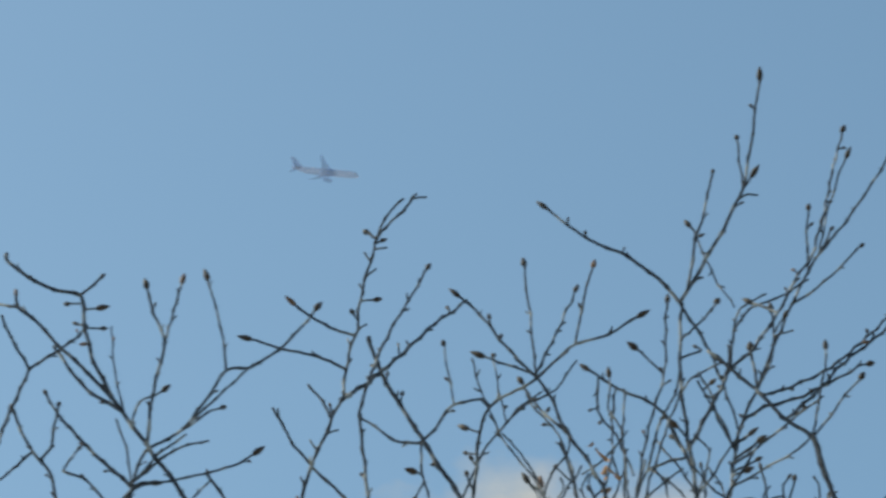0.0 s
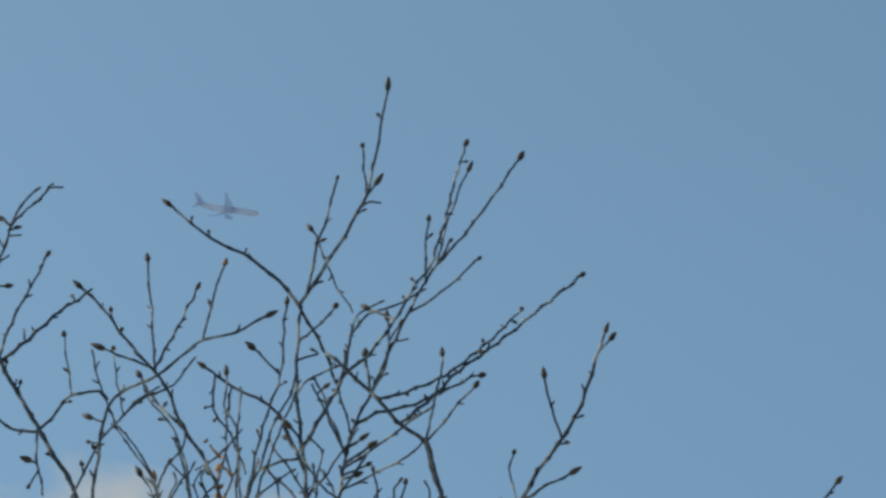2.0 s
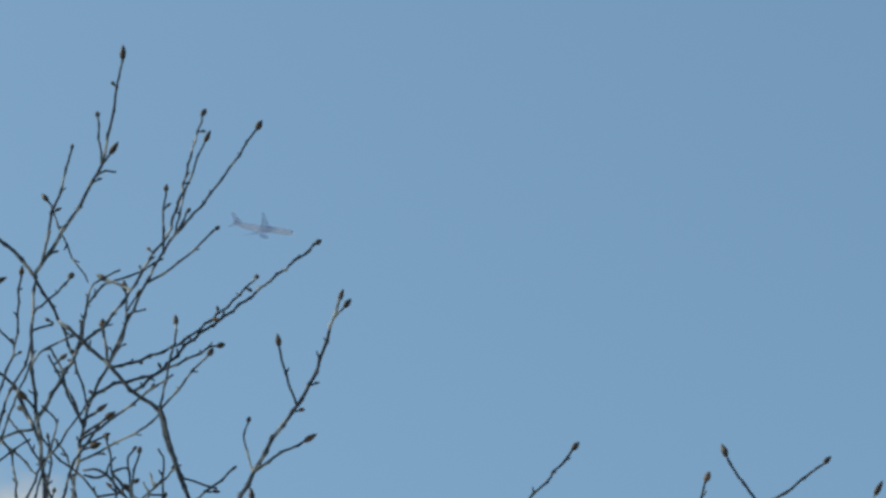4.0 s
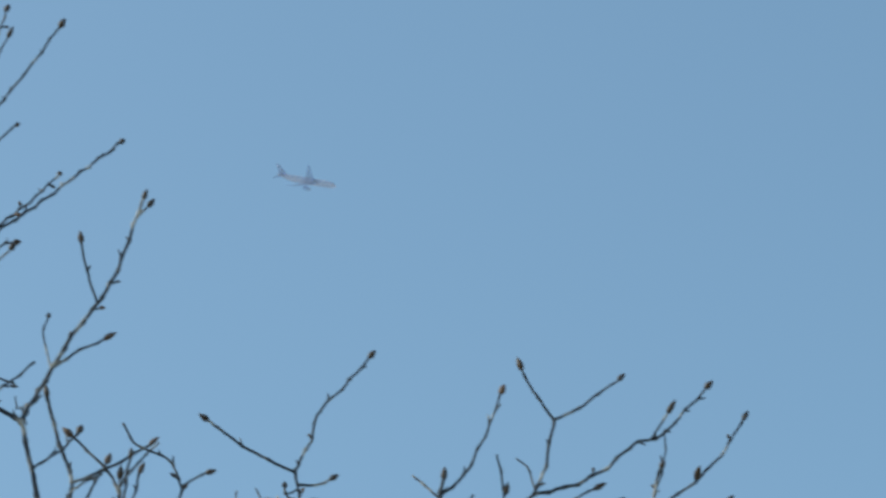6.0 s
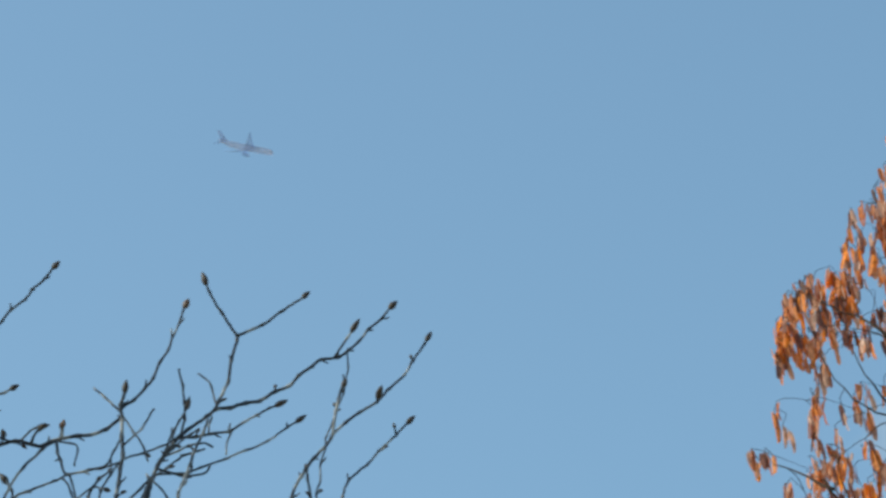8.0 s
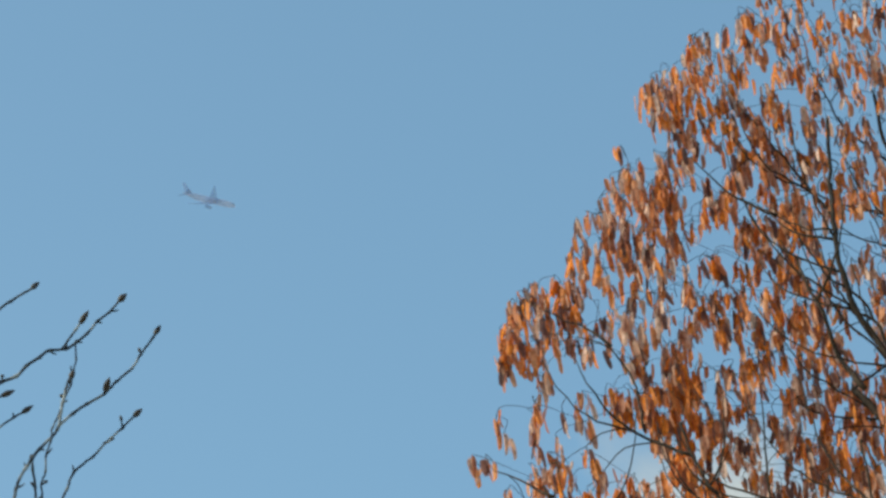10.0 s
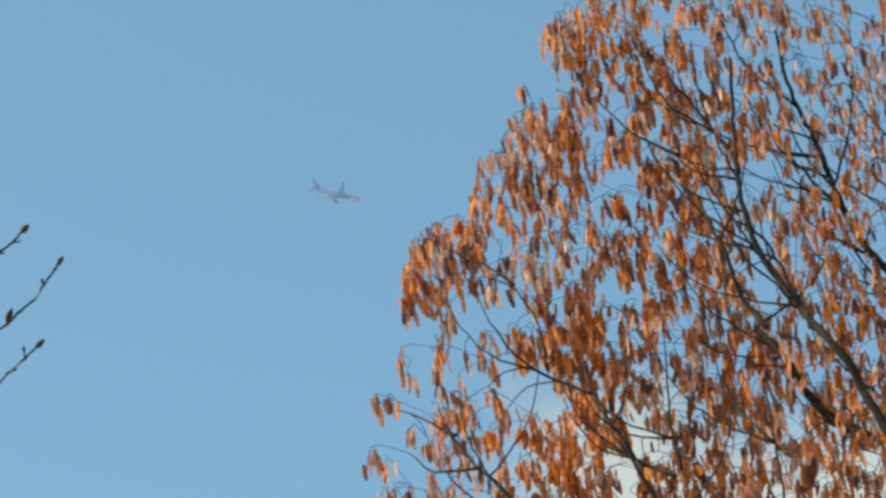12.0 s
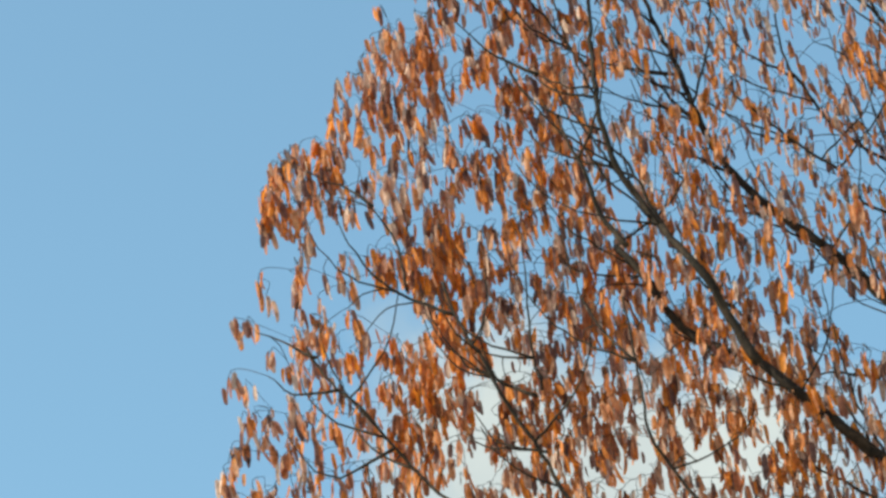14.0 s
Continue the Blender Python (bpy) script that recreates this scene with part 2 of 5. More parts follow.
def grow(end, thick, thin, *points):
    """A branch through the points, its half widths in millimetres, with nodes and short spurs. end: the size of the bud that closes it, below nought
    for a small kind."""
    world_end = Vector(points[-1])
    points = [Vector(p) - BASE for p in points]
    if WOOD:
        near = min(WOOD, key=lambda q: (q - points[0]).length_squared)
        if (near - points[0]).length < 0.07:
            points[0] = near
    line = smooth_line(points, 0.008, 0.7)
    n = len(line) - 1
    gap = twigs.randint(4, 7)
    sway = (points[-1] - points[0]).cross(Vector((twigs.uniform(-0.3, 0.3), 1, twigs.uniform(-0.3, 0.3)))).normalized()
    kinks = [twigs.uniform(0.0006, 0.0025) * (-1) ** k for k in range(n // gap + 2)]
    for i in range(1, n):
        f = i / gap
        off = kinks[int(f)] * (1 - f % 1) + kinks[int(f) + 1] * (f % 1)
        line[i] = line[i] + sway * (off * min(1, i / gap, (n - i) / 2)) + Vector((twigs.gauss(0, 0.0004), 0, twigs.gauss(0, 0.0004)))
    WOOD.extend(line)
    radii = []
    for i in range(n + 1):
        r = (thick + (thin - thick) * i / n) * 0.001
        radii.append(r * (1.16 if i % gap == 0 else 0.86) * twigs.uniform(0.97, 1.03))
    verts, faces = [], []
    tube(line, radii, 7, verts, faces)
    spurs = []
    if n > 14:
        for i in range(gap, n - 4, gap):
            if twigs.random() < 0.55:
                d = (line[i + 1] - line[i]).normalized()
                out = Vector((twigs.uniform(-1, 1), twigs.uniform(-0.6, 0.6), twigs.uniform(-1, 1)))
                out = ((out - d * out.dot(d)).normalized() + d * 0.9).normalized()
                size = twigs.uniform(0.005, 0.014)
                spur = [line[i], line[i] + out * (radii[i] + size * 0.5), line[i] + (out + Vector((0, 0, 0.2))).normalized() * (radii[i] + size)]
                tube(spur, [0.0022, 0.0018, 0.0012], 5, verts, faces)
                if twigs.random() < 0.3:
                    spurs.append((spur[2] - out * 0.003, out))
    branch = part("branch", mesh("branch", verts, faces, TWIG_BARK), bare)
    if world_end.y <= 5.37:
        NEAR.append(branch)
    elif world_end.y < 5.6:
        LEANING.append(branch)
    elif world_end.y > 8.7:
        FAR_LIMB.append(branch)
    way = (line[-1] - line[-2 if n < 3 else -4]).normalized()
    if end:
        back = (0.020 if end > 0 else 0.010) * abs(end)
        set_bud(branch, line[-1] - way * min(back, (line[-1] - line[0]).length * 0.6), way, LARGE if end > 0 else SMALL, abs(end) * twigs.uniform(0.85, 1.1))
    for at, out in spurs:
        set_bud(branch, at, out, SMALL, twigs.uniform(0.6, 0.9))


def bare_trunk():
    verts, faces = [], []
    line = smooth_line([Vector(p) for p in ((0, 0, -0.15), (0.01, 0, 0.25), (-0.03, 0.02, 1.6), (0.02, -0.02, 2.3), (0.0, 0.0, 2.8))], 0.1)
    n = len(line) - 1
    tube(line, [0.105 - 0.05 * (i / n) + 0.06 * max(0, 1 - i / 4) ** 2 + 0.003 * noise.noise((i * 0.7, 0, 0)) for i in range(n + 1)], 14, verts, faces)
    part("trunk", mesh("trunk", verts, faces, LIMB_BARK), bare)


def bare_limb(hub, low):
    """A limb from the trunk up to the fork where thinner branches part."""
    end = Vector(hub) - BASE
    start = Vector((0, 0, low))
    verts, faces = [], []
    line = smooth_line([start, start.lerp(end, 0.45) + Vector((end.x * 0.12, end.y * 0.1, -0.08)), end], 0.05)
    n = len(line) - 1
    tube(line, [0.042 - 0.030 * i / n for i in range(n + 1)], 10, verts, faces)
    part("limb", mesh("limb", verts, faces, LIMB_BARK), bare)


bare_trunk()
for hub, low in (((-0.35, 6.9, 3.8), 2.1), ((0.0, 5.6, 3.6), 2.3), ((0.45, 6.4, 3.9), 2.6), ((0.9, 6.6, 3.9), 2.65), ((1.3, 6.2, 3.8), 2.4),
                 ((1.75, 6.42, 3.8), 2.0)):
    bare_limb(hub, low)
grow(0, 11.5, 5.4, (-0.350, 6.90, 3.800), (-0.594, 8.81, 6.857), (-0.628, 8.81, 7.014), (-0.732, 8.81, 7.177), (-0.814, 8.81, 7.302), (-0.877, 8.81, 7.428), (-0.903, 8.81, 7.539), (-0.917, 8.81, 7.626), (-0.987, 8.81, 7.643), (-1.061, 8.81, 7.686), (-1.107, 8.81, 7.730), (-1.113, 8.81, 7.756))
grow(-1.38, 4.6, 3.8, (-0.917, 8.81, 7.626), (-0.888, 8.82, 7.666), (-0.865, 8.83, 7.701))
grow(-1.38, 3.1, 3.1, (-0.906, 8.81, 7.600), (-0.959, 8.84, 7.619))
grow(1.38, 3.1, 3.1, (-0.894, 8.81, 7.582), (-0.858, 8.84, 7.610))
grow(-1.38, 3.1, 3.1, (-0.896, 8.81, 7.534), (-0.931, 8.83, 7.554))
grow(-1.38, 3.1, 3.1, (-0.888, 8.81, 7.527), (-0.855, 8.84, 7.545))
grow(-1.37, 3.1, 3.1, (-0.880, 8.81, 7.476), (-0.906, 8.80, 7.470))
grow(-1.37, 6.1, 4.6, (-0.814, 8.81, 7.302), (-0.896, 8.81, 7.399), (-0.970, 8.80, 7.473), (-1.031, 8.80, 7.547), (-1.072, 8.80, 7.580), (-1.081, 8.80, 7.630))
grow(0, 4.6, 3.9, (-1.031, 8.80, 7.547), (-1.071, 8.82, 7.594), (-1.133, 8.85, 7.626))
grow(0, 5.4, 4.6, (-0.806, 8.81, 7.268), (-0.894, 8.82, 7.353), (-0.948, 8.82, 7.430), (-0.979, 8.82, 7.478))
grow(0, 5.4, 3.9, (-1.112, 8.85, 7.182), (-1.084, 8.85, 7.290), (-1.054, 8.85, 7.382), (-1.035, 8.85, 7.433), (-0.974, 8.85, 7.481), (-0.926, 8.85, 7.524), (-0.899, 8.85, 7.562))
grow(0, 4.6, 3.8, (-1.049, 8.85, 7.430), (-1.083, 8.79, 7.483), (-1.108, 8.75, 7.524))
grow(-1.37, 9.6, 4.6, (-0.350, 6.90, 3.800), (-0.929, 8.80, 6.843), (-0.945, 8.80, 7.002), (-0.971, 8.80, 7.100), (-1.016, 8.80, 7.157), (-1.047, 8.80, 7.223), (-1.075, 8.80, 7.290))
grow(0, 4.6, 3.1, (-1.015, 8.80, 7.149), (-1.084, 8.77, 7.051))
grow(-1.38, 6.1, 3.8, (-0.768, 8.81, 7.060), (-0.863, 8.81, 7.155), (-0.952, 8.81, 7.262), (-0.994, 8.81, 7.338))
grow(-1.38, 4.6, 3.8, (-0.987, 8.80, 7.136), (-0.968, 8.80, 7.167), (-0.962, 8.80, 7.237), (-0.955, 8.81, 7.303))
grow(0, 7.6, 3.8, (-0.350, 6.90, 3.800), (-0.782, 8.74, 6.814), (-0.822, 8.74, 6.969), (-0.873, 8.74, 7.033), (-0.927, 8.74, 7.057))
grow(-1.37, 3.8, 3.1, (-0.930, 8.74, 7.056), (-0.912, 8.75, 7.103), (-0.892, 8.77, 7.146))
grow(1.37, 5.4, 3.8, (-0.739, 8.81, 7.169), (-0.725, 8.80, 7.303), (-0.711, 8.80, 7.398), (-0.697, 8.79, 7.471), (-0.731, 8.78, 7.559), (-0.753, 8.77, 7.646))
grow(1.38, 3.9, 3.1, (-0.695, 8.79, 7.467), (-0.680, 8.82, 7.585), (-0.662, 8.85, 7.711))
grow(1.38, 3.1, 3.1, (-0.725, 8.80, 7.311), (-0.686, 8.82, 7.357))
grow(0, 3.8, 3.1, (-0.769, 8.81, 7.235), (-0.755, 8.78, 7.283), (-0.722, 8.76, 7.288))
grow(1.38, 9.6, 3.9, (-0.350, 6.90, 3.800), (-0.790, 8.84, 6.867), (-0.776, 8.84, 7.026), (-0.740, 8.84, 7.174), (-0.679, 8.84, 7.215), (-0.624, 8.84, 7.274), (-0.544, 8.84, 7.417), (-0.481, 8.84, 7.428), (-0.404, 8.84, 7.490), (-0.342, 8.84, 7.571), (-0.310, 8.84, 7.622))
grow(1.37, 3.8, 3.1, (-0.544, 8.84, 7.417), (-0.553, 8.81, 7.494), (-0.575, 8.78, 7.579), (-0.601, 8.76, 7.664))
grow(0, 3.8, 3.1, (-0.631, 8.84, 7.249), (-0.542, 8.82, 7.349), (-0.473, 8.81, 7.419))
grow(-1.37, 3.8, 3.1, (-0.678, 8.84, 7.210), (-0.614, 8.80, 7.240), (-0.579, 8.78, 7.256), (-0.539, 8.76, 7.258))
grow(0, 4.6, 3.0, (-0.757, 8.84, 7.092), (-0.673, 8.79, 7.142), (-0.616, 8.76, 7.150), (-0.574, 8.74, 7.146))
grow(0, 4.6, 3.1, (-0.751, 8.84, 7.100), (-0.705, 8.84, 7.168), (-0.637, 8.84, 7.229))
grow(1.37, 5.7, 3.4, (-0.350, 6.90, 3.800), (-0.831, 8.77, 6.881), (-0.757, 8.77, 7.023), (-0.655, 8.77, 7.051), (-0.573, 8.77, 7.072), (-0.504, 8.77, 7.097), (-0.447, 8.77, 7.141))
grow(-1.37, 5.7, 4.6, (-0.350, 6.90, 3.800), (-0.497, 8.77, 6.827), (-0.529, 8.77, 6.984), (-0.569, 8.77, 7.056), (-0.578, 8.77, 7.078))
grow(0, 3.9, 3.1, (-0.350, 6.90, 3.800), (-0.663, 8.86, 6.885), (-0.624, 8.86, 7.040), (-0.575, 8.86, 7.105))
grow(1.38, 5.8, 4.6, (-0.350, 6.90, 3.800), (-0.837, 8.84, 6.939), (-0.757, 8.84, 7.078), (-0.695, 8.84, 7.086))
grow(0, 3.1, 2.3, (-0.810, 8.81, 7.260), (-0.819, 8.79, 7.381), (-0.831, 8.77, 7.504))
grow(0, 5.8, 3.1, (-0.350, 6.90, 3.800), (-0.761, 8.86, 6.911), (-0.769, 8.86, 7.071), (-0.784, 8.86, 7.186), (-0.816, 8.86, 7.286))
grow(0, 5.8, 2.0, (0.000, 5.60, 3.600), (-0.217, 5.30, 4.685), (-0.203, 5.30, 4.844), (-0.186, 5.30, 4.918), (-0.154, 5.30, 5.004), (-0.138, 5.30, 5.050), (-0.131, 5.30, 5.112), (-0.119, 5.30, 5.153), (-0.108, 5.30, 5.237), (-0.088, 5.30, 5.322), (-0.078, 5.30, 5.346), (-0.045, 5.30, 5.382), (-0.032, 5.30, 5.407), (-0.023, 5.30, 5.415))
grow(0, 1.9, 1.9, (-0.029, 5.30, 5.408), (-0.008, 5.32, 5.423))
grow(0, 2.3, 1.8, (-0.086, 5.30, 5.328), (-0.073, 5.28, 5.357), (-0.043, 5.26, 5.378))
grow(0.83, 2.8, 2.8, (-0.084, 5.30, 5.329), (-0.106, 5.34, 5.374))
grow(0, 1.9, 1.9, (-0.094, 5.30, 5.288), (-0.105, 5.32, 5.319))
grow(0.83, 1.9, 1.9, (-0.105, 5.30, 5.211), (-0.082, 5.33, 5.239))
grow(0, 1.9, 1.9, (-0.102, 5.30, 5.237), (-0.113, 5.32, 5.261))
grow(-0.83, 1.8, 1.8, (-0.111, 5.30, 5.183), (-0.125, 5.28, 5.185))
grow(0, 1.8, 1.8, (-0.088, 5.30, 5.312), (-0.070, 5.29, 5.307))
grow(0, 1.8, 1.8, (-0.100, 5.30, 5.258), (-0.087, 5.28, 5.261))
grow(0, 1.8, 1.8, (-0.115, 5.30, 5.164), (-0.102, 5.29, 5.166))
grow(0.82, 2.7, 2.0, (-0.119, 5.30, 5.153), (-0.158, 5.29, 5.160), (-0.192, 5.27, 5.172), (-0.220, 5.25, 5.188))
grow(0.82, 2.8, 2.0, (-0.133, 5.30, 5.093), (-0.157, 5.30, 5.106), (-0.204, 5.29, 5.117), (-0.290, 5.28, 5.139))
grow(0, 5.2, 2.3, (0.000, 5.60, 3.600), (-0.091, 5.31, 4.694), (-0.126, 5.31, 4.850), (-0.147, 5.31, 4.884), (-0.186, 5.31, 4.928), (-0.217, 5.31, 4.973), (-0.244, 5.31, 5.031))
grow(0, 1.8, 1.8, (-0.239, 5.31, 5.008), (-0.235, 5.29, 5.016))
grow(0, 2.8, 2.0, (-0.154, 5.30, 5.004), (-0.172, 5.31, 5.045), (-0.191, 5.32, 5.078))
grow(0, 1.8, 1.8, (-0.162, 5.30, 4.979), (-0.145, 5.29, 4.977))
grow(0, 1.8, 1.8, (-0.176, 5.30, 4.949), (-0.187, 5.28, 4.954))
grow(0, 3.9, 2.4, (-0.136, 5.30, 5.035), (-0.101, 5.36, 5.111), (-0.059, 5.41, 5.191), (-0.007, 5.49, 5.308), (0.025, 5.53, 5.362), (0.040, 5.55, 5.393))
grow(-0.87, 1.9, 1.9, (0.001, 5.53, 5.340), (0.009, 5.56, 5.385))
grow(0, 1.9, 1.9, (-0.059, 5.41, 5.191), (-0.064, 5.44, 5.234))
grow(0.87, 2.9, 2.1, (-0.101, 5.36, 5.118), (-0.086, 5.42, 5.219), (-0.065, 5.48, 5.326), (-0.035, 5.56, 5.469))
grow(0, 7.5, 4.3, (0.000, 5.60, 3.600), (0.065, 6.22, 5.255), (0.036, 6.22, 5.412), (-0.009, 6.22, 5.498), (-0.040, 6.22, 5.557), (-0.091, 6.22, 5.650), (-0.117, 6.22, 5.710), (-0.132, 6.22, 5.765))
grow(0, 5.4, 3.2, (0.000, 5.60, 3.600), (-0.121, 6.15, 5.202), (-0.127, 6.15, 5.362), (-0.137, 6.15, 5.471), (-0.144, 6.15, 5.564), (-0.129, 6.15, 5.625))
grow(0.98, 3.3, 3.3, (-0.004, 6.22, 5.487), (-0.014, 6.24, 5.515))
grow(0, 2.2, 2.2, (-0.076, 6.22, 5.639), (-0.079, 6.21, 5.644))
grow(0, 3.3, 2.2, (-0.040, 6.22, 5.535), (-0.079, 6.23, 5.551), (-0.130, 6.23, 5.591), (-0.150, 6.23, 5.605))
grow(0, 3.3, 2.7, (-0.040, 6.22, 5.533), (-0.015, 6.23, 5.577), (0.019, 6.23, 5.629), (0.069, 6.24, 5.645), (0.084, 6.24, 5.629))
grow(-0.96, 2.1, 1.6, (0.017, 6.23, 5.629), (0.010, 6.19, 5.665), (0.000, 6.14, 5.702))
grow(0, 2.7, 2.2, (-0.044, 6.22, 5.533), (-0.034, 6.23, 5.478), (-0.023, 6.23, 5.417))
grow(0.97, 2.7, 2.2, (-0.037, 6.23, 5.487), (-0.059, 6.21, 5.480))
grow(-0.97, 2.2, 2.2, (-0.034, 6.23, 5.469), (-0.050, 6.21, 5.419))
grow(0.80, 5.0, 2.2, (0.000, 5.60, 3.600), (0.042, 5.14, 4.576), (0.048, 5.14, 4.736), (0.058, 5.14, 4.828), (0.069, 5.14, 4.902), (0.097, 5.14, 4.933), (0.146, 5.14, 4.965), (0.200, 5.14, 5.021), (0.254, 5.14, 5.041), (0.310, 5.14, 5.079))
grow(0.80, 2.2, 1.8, (0.204, 5.14, 5.025), (0.216, 5.14, 5.091), (0.240, 5.15, 5.182))
grow(0.81, 1.8, 1.8, (0.054, 5.14, 4.877), (0.036, 5.16, 4.897))
grow(-0.81, 1.8, 1.8, (0.052, 5.14, 4.836), (0.040, 5.16, 4.852))
grow(0.95, 6.6, 2.6, (0.450, 6.40, 3.900), (0.298, 6.06, 5.200), (0.268, 6.06, 5.358), (0.208, 6.06, 5.471), (0.176, 6.06, 5.551), (0.113, 6.06, 5.633), (0.065, 6.06, 5.703), (0.016, 6.06, 5.754))
grow(0.96, 2.7, 2.1, (0.166, 6.06, 5.577), (0.154, 6.09, 5.699), (0.142, 6.13, 5.870))
grow(0.96, 3.0, 2.1, (0.171, 6.06, 5.580), (0.203, 6.11, 5.711), (0.238, 6.15, 5.826))
grow(0.96, 3.2, 2.7, (0.208, 6.06, 5.454), (0.162, 6.11, 5.549), (0.132, 6.15, 5.631))
grow(0.95, 2.7, 2.1, (0.157, 6.06, 5.584), (0.103, 6.07, 5.610), (0.057, 6.08, 5.636))
grow(0, 4.6, 2.1, (0.000, 5.60, 3.600), (0.005, 6.08, 5.178), (0.030, 6.08, 5.336), (0.083, 6.08, 5.460), (0.142, 6.08, 5.529), (0.196, 6.08, 5.564), (0.231, 6.08, 5.622))
grow(0, 2.9, 1.9, (0.000, 5.60, 3.600), (0.193, 6.10, 5.226), (0.160, 6.10, 5.382), (0.103, 6.10, 5.473), (0.064, 6.10, 5.577), (0.050, 6.10, 5.641))
grow(-0.96, 1.9, 1.6, (0.101, 6.08, 5.500), (0.094, 6.11, 5.593), (0.088, 6.13, 5.669))
grow(-0.95, 4.0, 2.1, (0.000, 5.60, 3.600), (0.144, 6.05, 5.182), (0.172, 6.05, 5.340), (0.212, 6.05, 5.418), (0.217, 6.05, 5.447))
grow(0, 8.7, 3.5, (0.450, 6.40, 3.900), (0.476, 6.63, 5.512), (0.470, 6.63, 5.672), (0.454, 6.63, 5.832), (0.447, 6.63, 5.933), (0.448, 6.63, 6.035), (0.455, 6.63, 6.112))
grow(1.04, 4.6, 2.5, (0.455, 6.63, 6.112), (0.406, 6.63, 6.179), (0.343, 6.63, 6.232), (0.278, 6.63, 6.266), (0.187, 6.64, 6.357))
grow(0, 2.3, 2.3, (0.345, 6.63, 6.230), (0.349, 6.64, 6.253))
grow(1.02, 4.6, 2.5, (0.458, 6.63, 6.119), (0.515, 6.61, 6.229), (0.572, 6.59, 6.341), (0.594, 6.57, 6.431), (0.606, 6.56, 6.516), (0.618, 6.54, 6.601))
grow(-1.04, 2.6, 2.3, (0.575, 6.59, 6.352), (0.577, 6.63, 6.457), (0.576, 6.65, 6.527))
grow(1.02, 2.9, 2.3, (0.576, 6.59, 6.348), (0.602, 6.55, 6.374))
grow(0, 2.9, 2.3, (0.566, 6.59, 6.328), (0.585, 6.58, 6.336), (0.606, 6.58, 6.334))
grow(-1.03, 3.5, 2.5, (0.465, 6.61, 6.144), (0.483, 6.61, 6.244), (0.502, 6.61, 6.311), (0.524, 6.61, 6.417))
grow(1.04, 2.9, 2.3, (0.494, 6.61, 6.241), (0.484, 6.64, 6.294), (0.469, 6.65, 6.322))
grow(0, 2.3, 1.8, (0.496, 6.64, 6.263), (0.518, 6.61, 6.162), (0.550, 6.58, 6.073))
grow(1.04, 4.1, 2.9, (0.482, 6.63, 5.733), (0.419, 6.64, 5.863), (0.383, 6.64, 5.903), (0.336, 6.65, 5.930), (0.294, 6.65, 5.964), (0.260, 6.65, 5.989))
grow(0, 2.9, 2.3, (0.294, 6.65, 5.960), (0.290, 6.63, 5.872), (0.327, 6.62, 5.801), (0.352, 6.61, 5.718))
grow(0, 2.9, 2.3, (0.320, 6.65, 5.932), (0.315, 6.62, 5.848), (0.314, 6.58, 5.749))
grow(1.03, 4.3, 2.5, (0.450, 6.40, 3.900), (0.341, 6.58, 5.492), (0.353, 6.58, 5.652), (0.383, 6.58, 5.811), (0.413, 6.58, 5.924), (0.419, 6.58, 6.026), (0.425, 6.58, 6.103))
grow(1.03, 2.5, 2.3, (0.412, 6.58, 5.922), (0.376, 6.57, 5.956), (0.348, 6.56, 5.978))
grow(0, 4.3, 2.3, (0.450, 6.40, 3.900), (0.350, 6.55, 5.463), (0.366, 6.55, 5.622), (0.407, 6.55, 5.768), (0.441, 6.55, 5.868))
grow(0, 4.9, 3.1, (0.471, 6.63, 5.795), (0.522, 6.72, 5.968), (0.556, 6.78, 6.068), (0.599, 6.82, 6.135), (0.666, 6.90, 6.284), (0.711, 6.97, 6.412), (0.748, 7.01, 6.490))
grow(1.14, 7.2, 2.8, (0.450, 6.40, 3.900), (0.572, 7.32, 5.938), (0.582, 7.32, 6.097), (0.612, 7.32, 6.274), (0.651, 7.32, 6.372), (0.698, 7.32, 6.498), (0.758, 7.32, 6.642), (0.798, 7.32, 6.714), (0.862, 7.32, 6.803), (0.929, 7.32, 6.914), (0.990, 7.32, 7.023))
grow(1.13, 3.5, 2.5, (0.752, 7.01, 6.490), (0.791, 7.10, 6.674), (0.825, 7.19, 6.852), (0.860, 7.26, 7.002))
grow(1.13, 2.8, 2.3, (0.793, 7.32, 6.717), (0.819, 7.30, 6.813), (0.845, 7.28, 6.887), (0.869, 7.26, 6.943))
grow(-1.13, 3.2, 2.5, (0.765, 7.32, 6.668), (0.769, 7.28, 6.731), (0.773, 7.25, 6.789))
grow(-1.15, 3.8, 2.6, (0.800, 7.32, 6.717), (0.833, 7.36, 6.809))
grow(-1.14, 3.2, 2.5, (0.731, 7.32, 6.577), (0.805, 7.31, 6.636), (0.890, 7.30, 6.725))
grow(1.08, 3.0, 3.0, (0.628, 6.90, 6.291), (0.603, 6.93, 6.328))
grow(0, 3.4, 2.4, (0.512, 6.78, 6.052), (0.572, 6.86, 6.211), (0.612, 6.91, 6.297), (0.673, 6.96, 6.356), (0.738, 7.01, 6.434))
grow(0, 3.6, 2.4, (0.463, 6.63, 6.106), (0.503, 6.70, 6.069), (0.532, 6.76, 6.032), (0.573, 6.86, 5.971))
grow(1.15, 3.8, 3.8, (0.657, 7.32, 6.372), (0.646, 7.33, 6.448), (0.643, 7.34, 6.498))
grow(1.14, 3.2, 2.5, (0.680, 7.32, 6.351), (0.689, 7.31, 6.460), (0.684, 7.29, 6.565))
grow(-1.04, 2.9, 2.3, (0.443, 6.63, 5.990), (0.490, 6.67, 6.037), (0.478, 6.68, 6.052))
grow(1.05, 2.6, 2.3, (0.461, 6.63, 6.035), (0.504, 6.68, 6.120), (0.532, 6.72, 6.188))
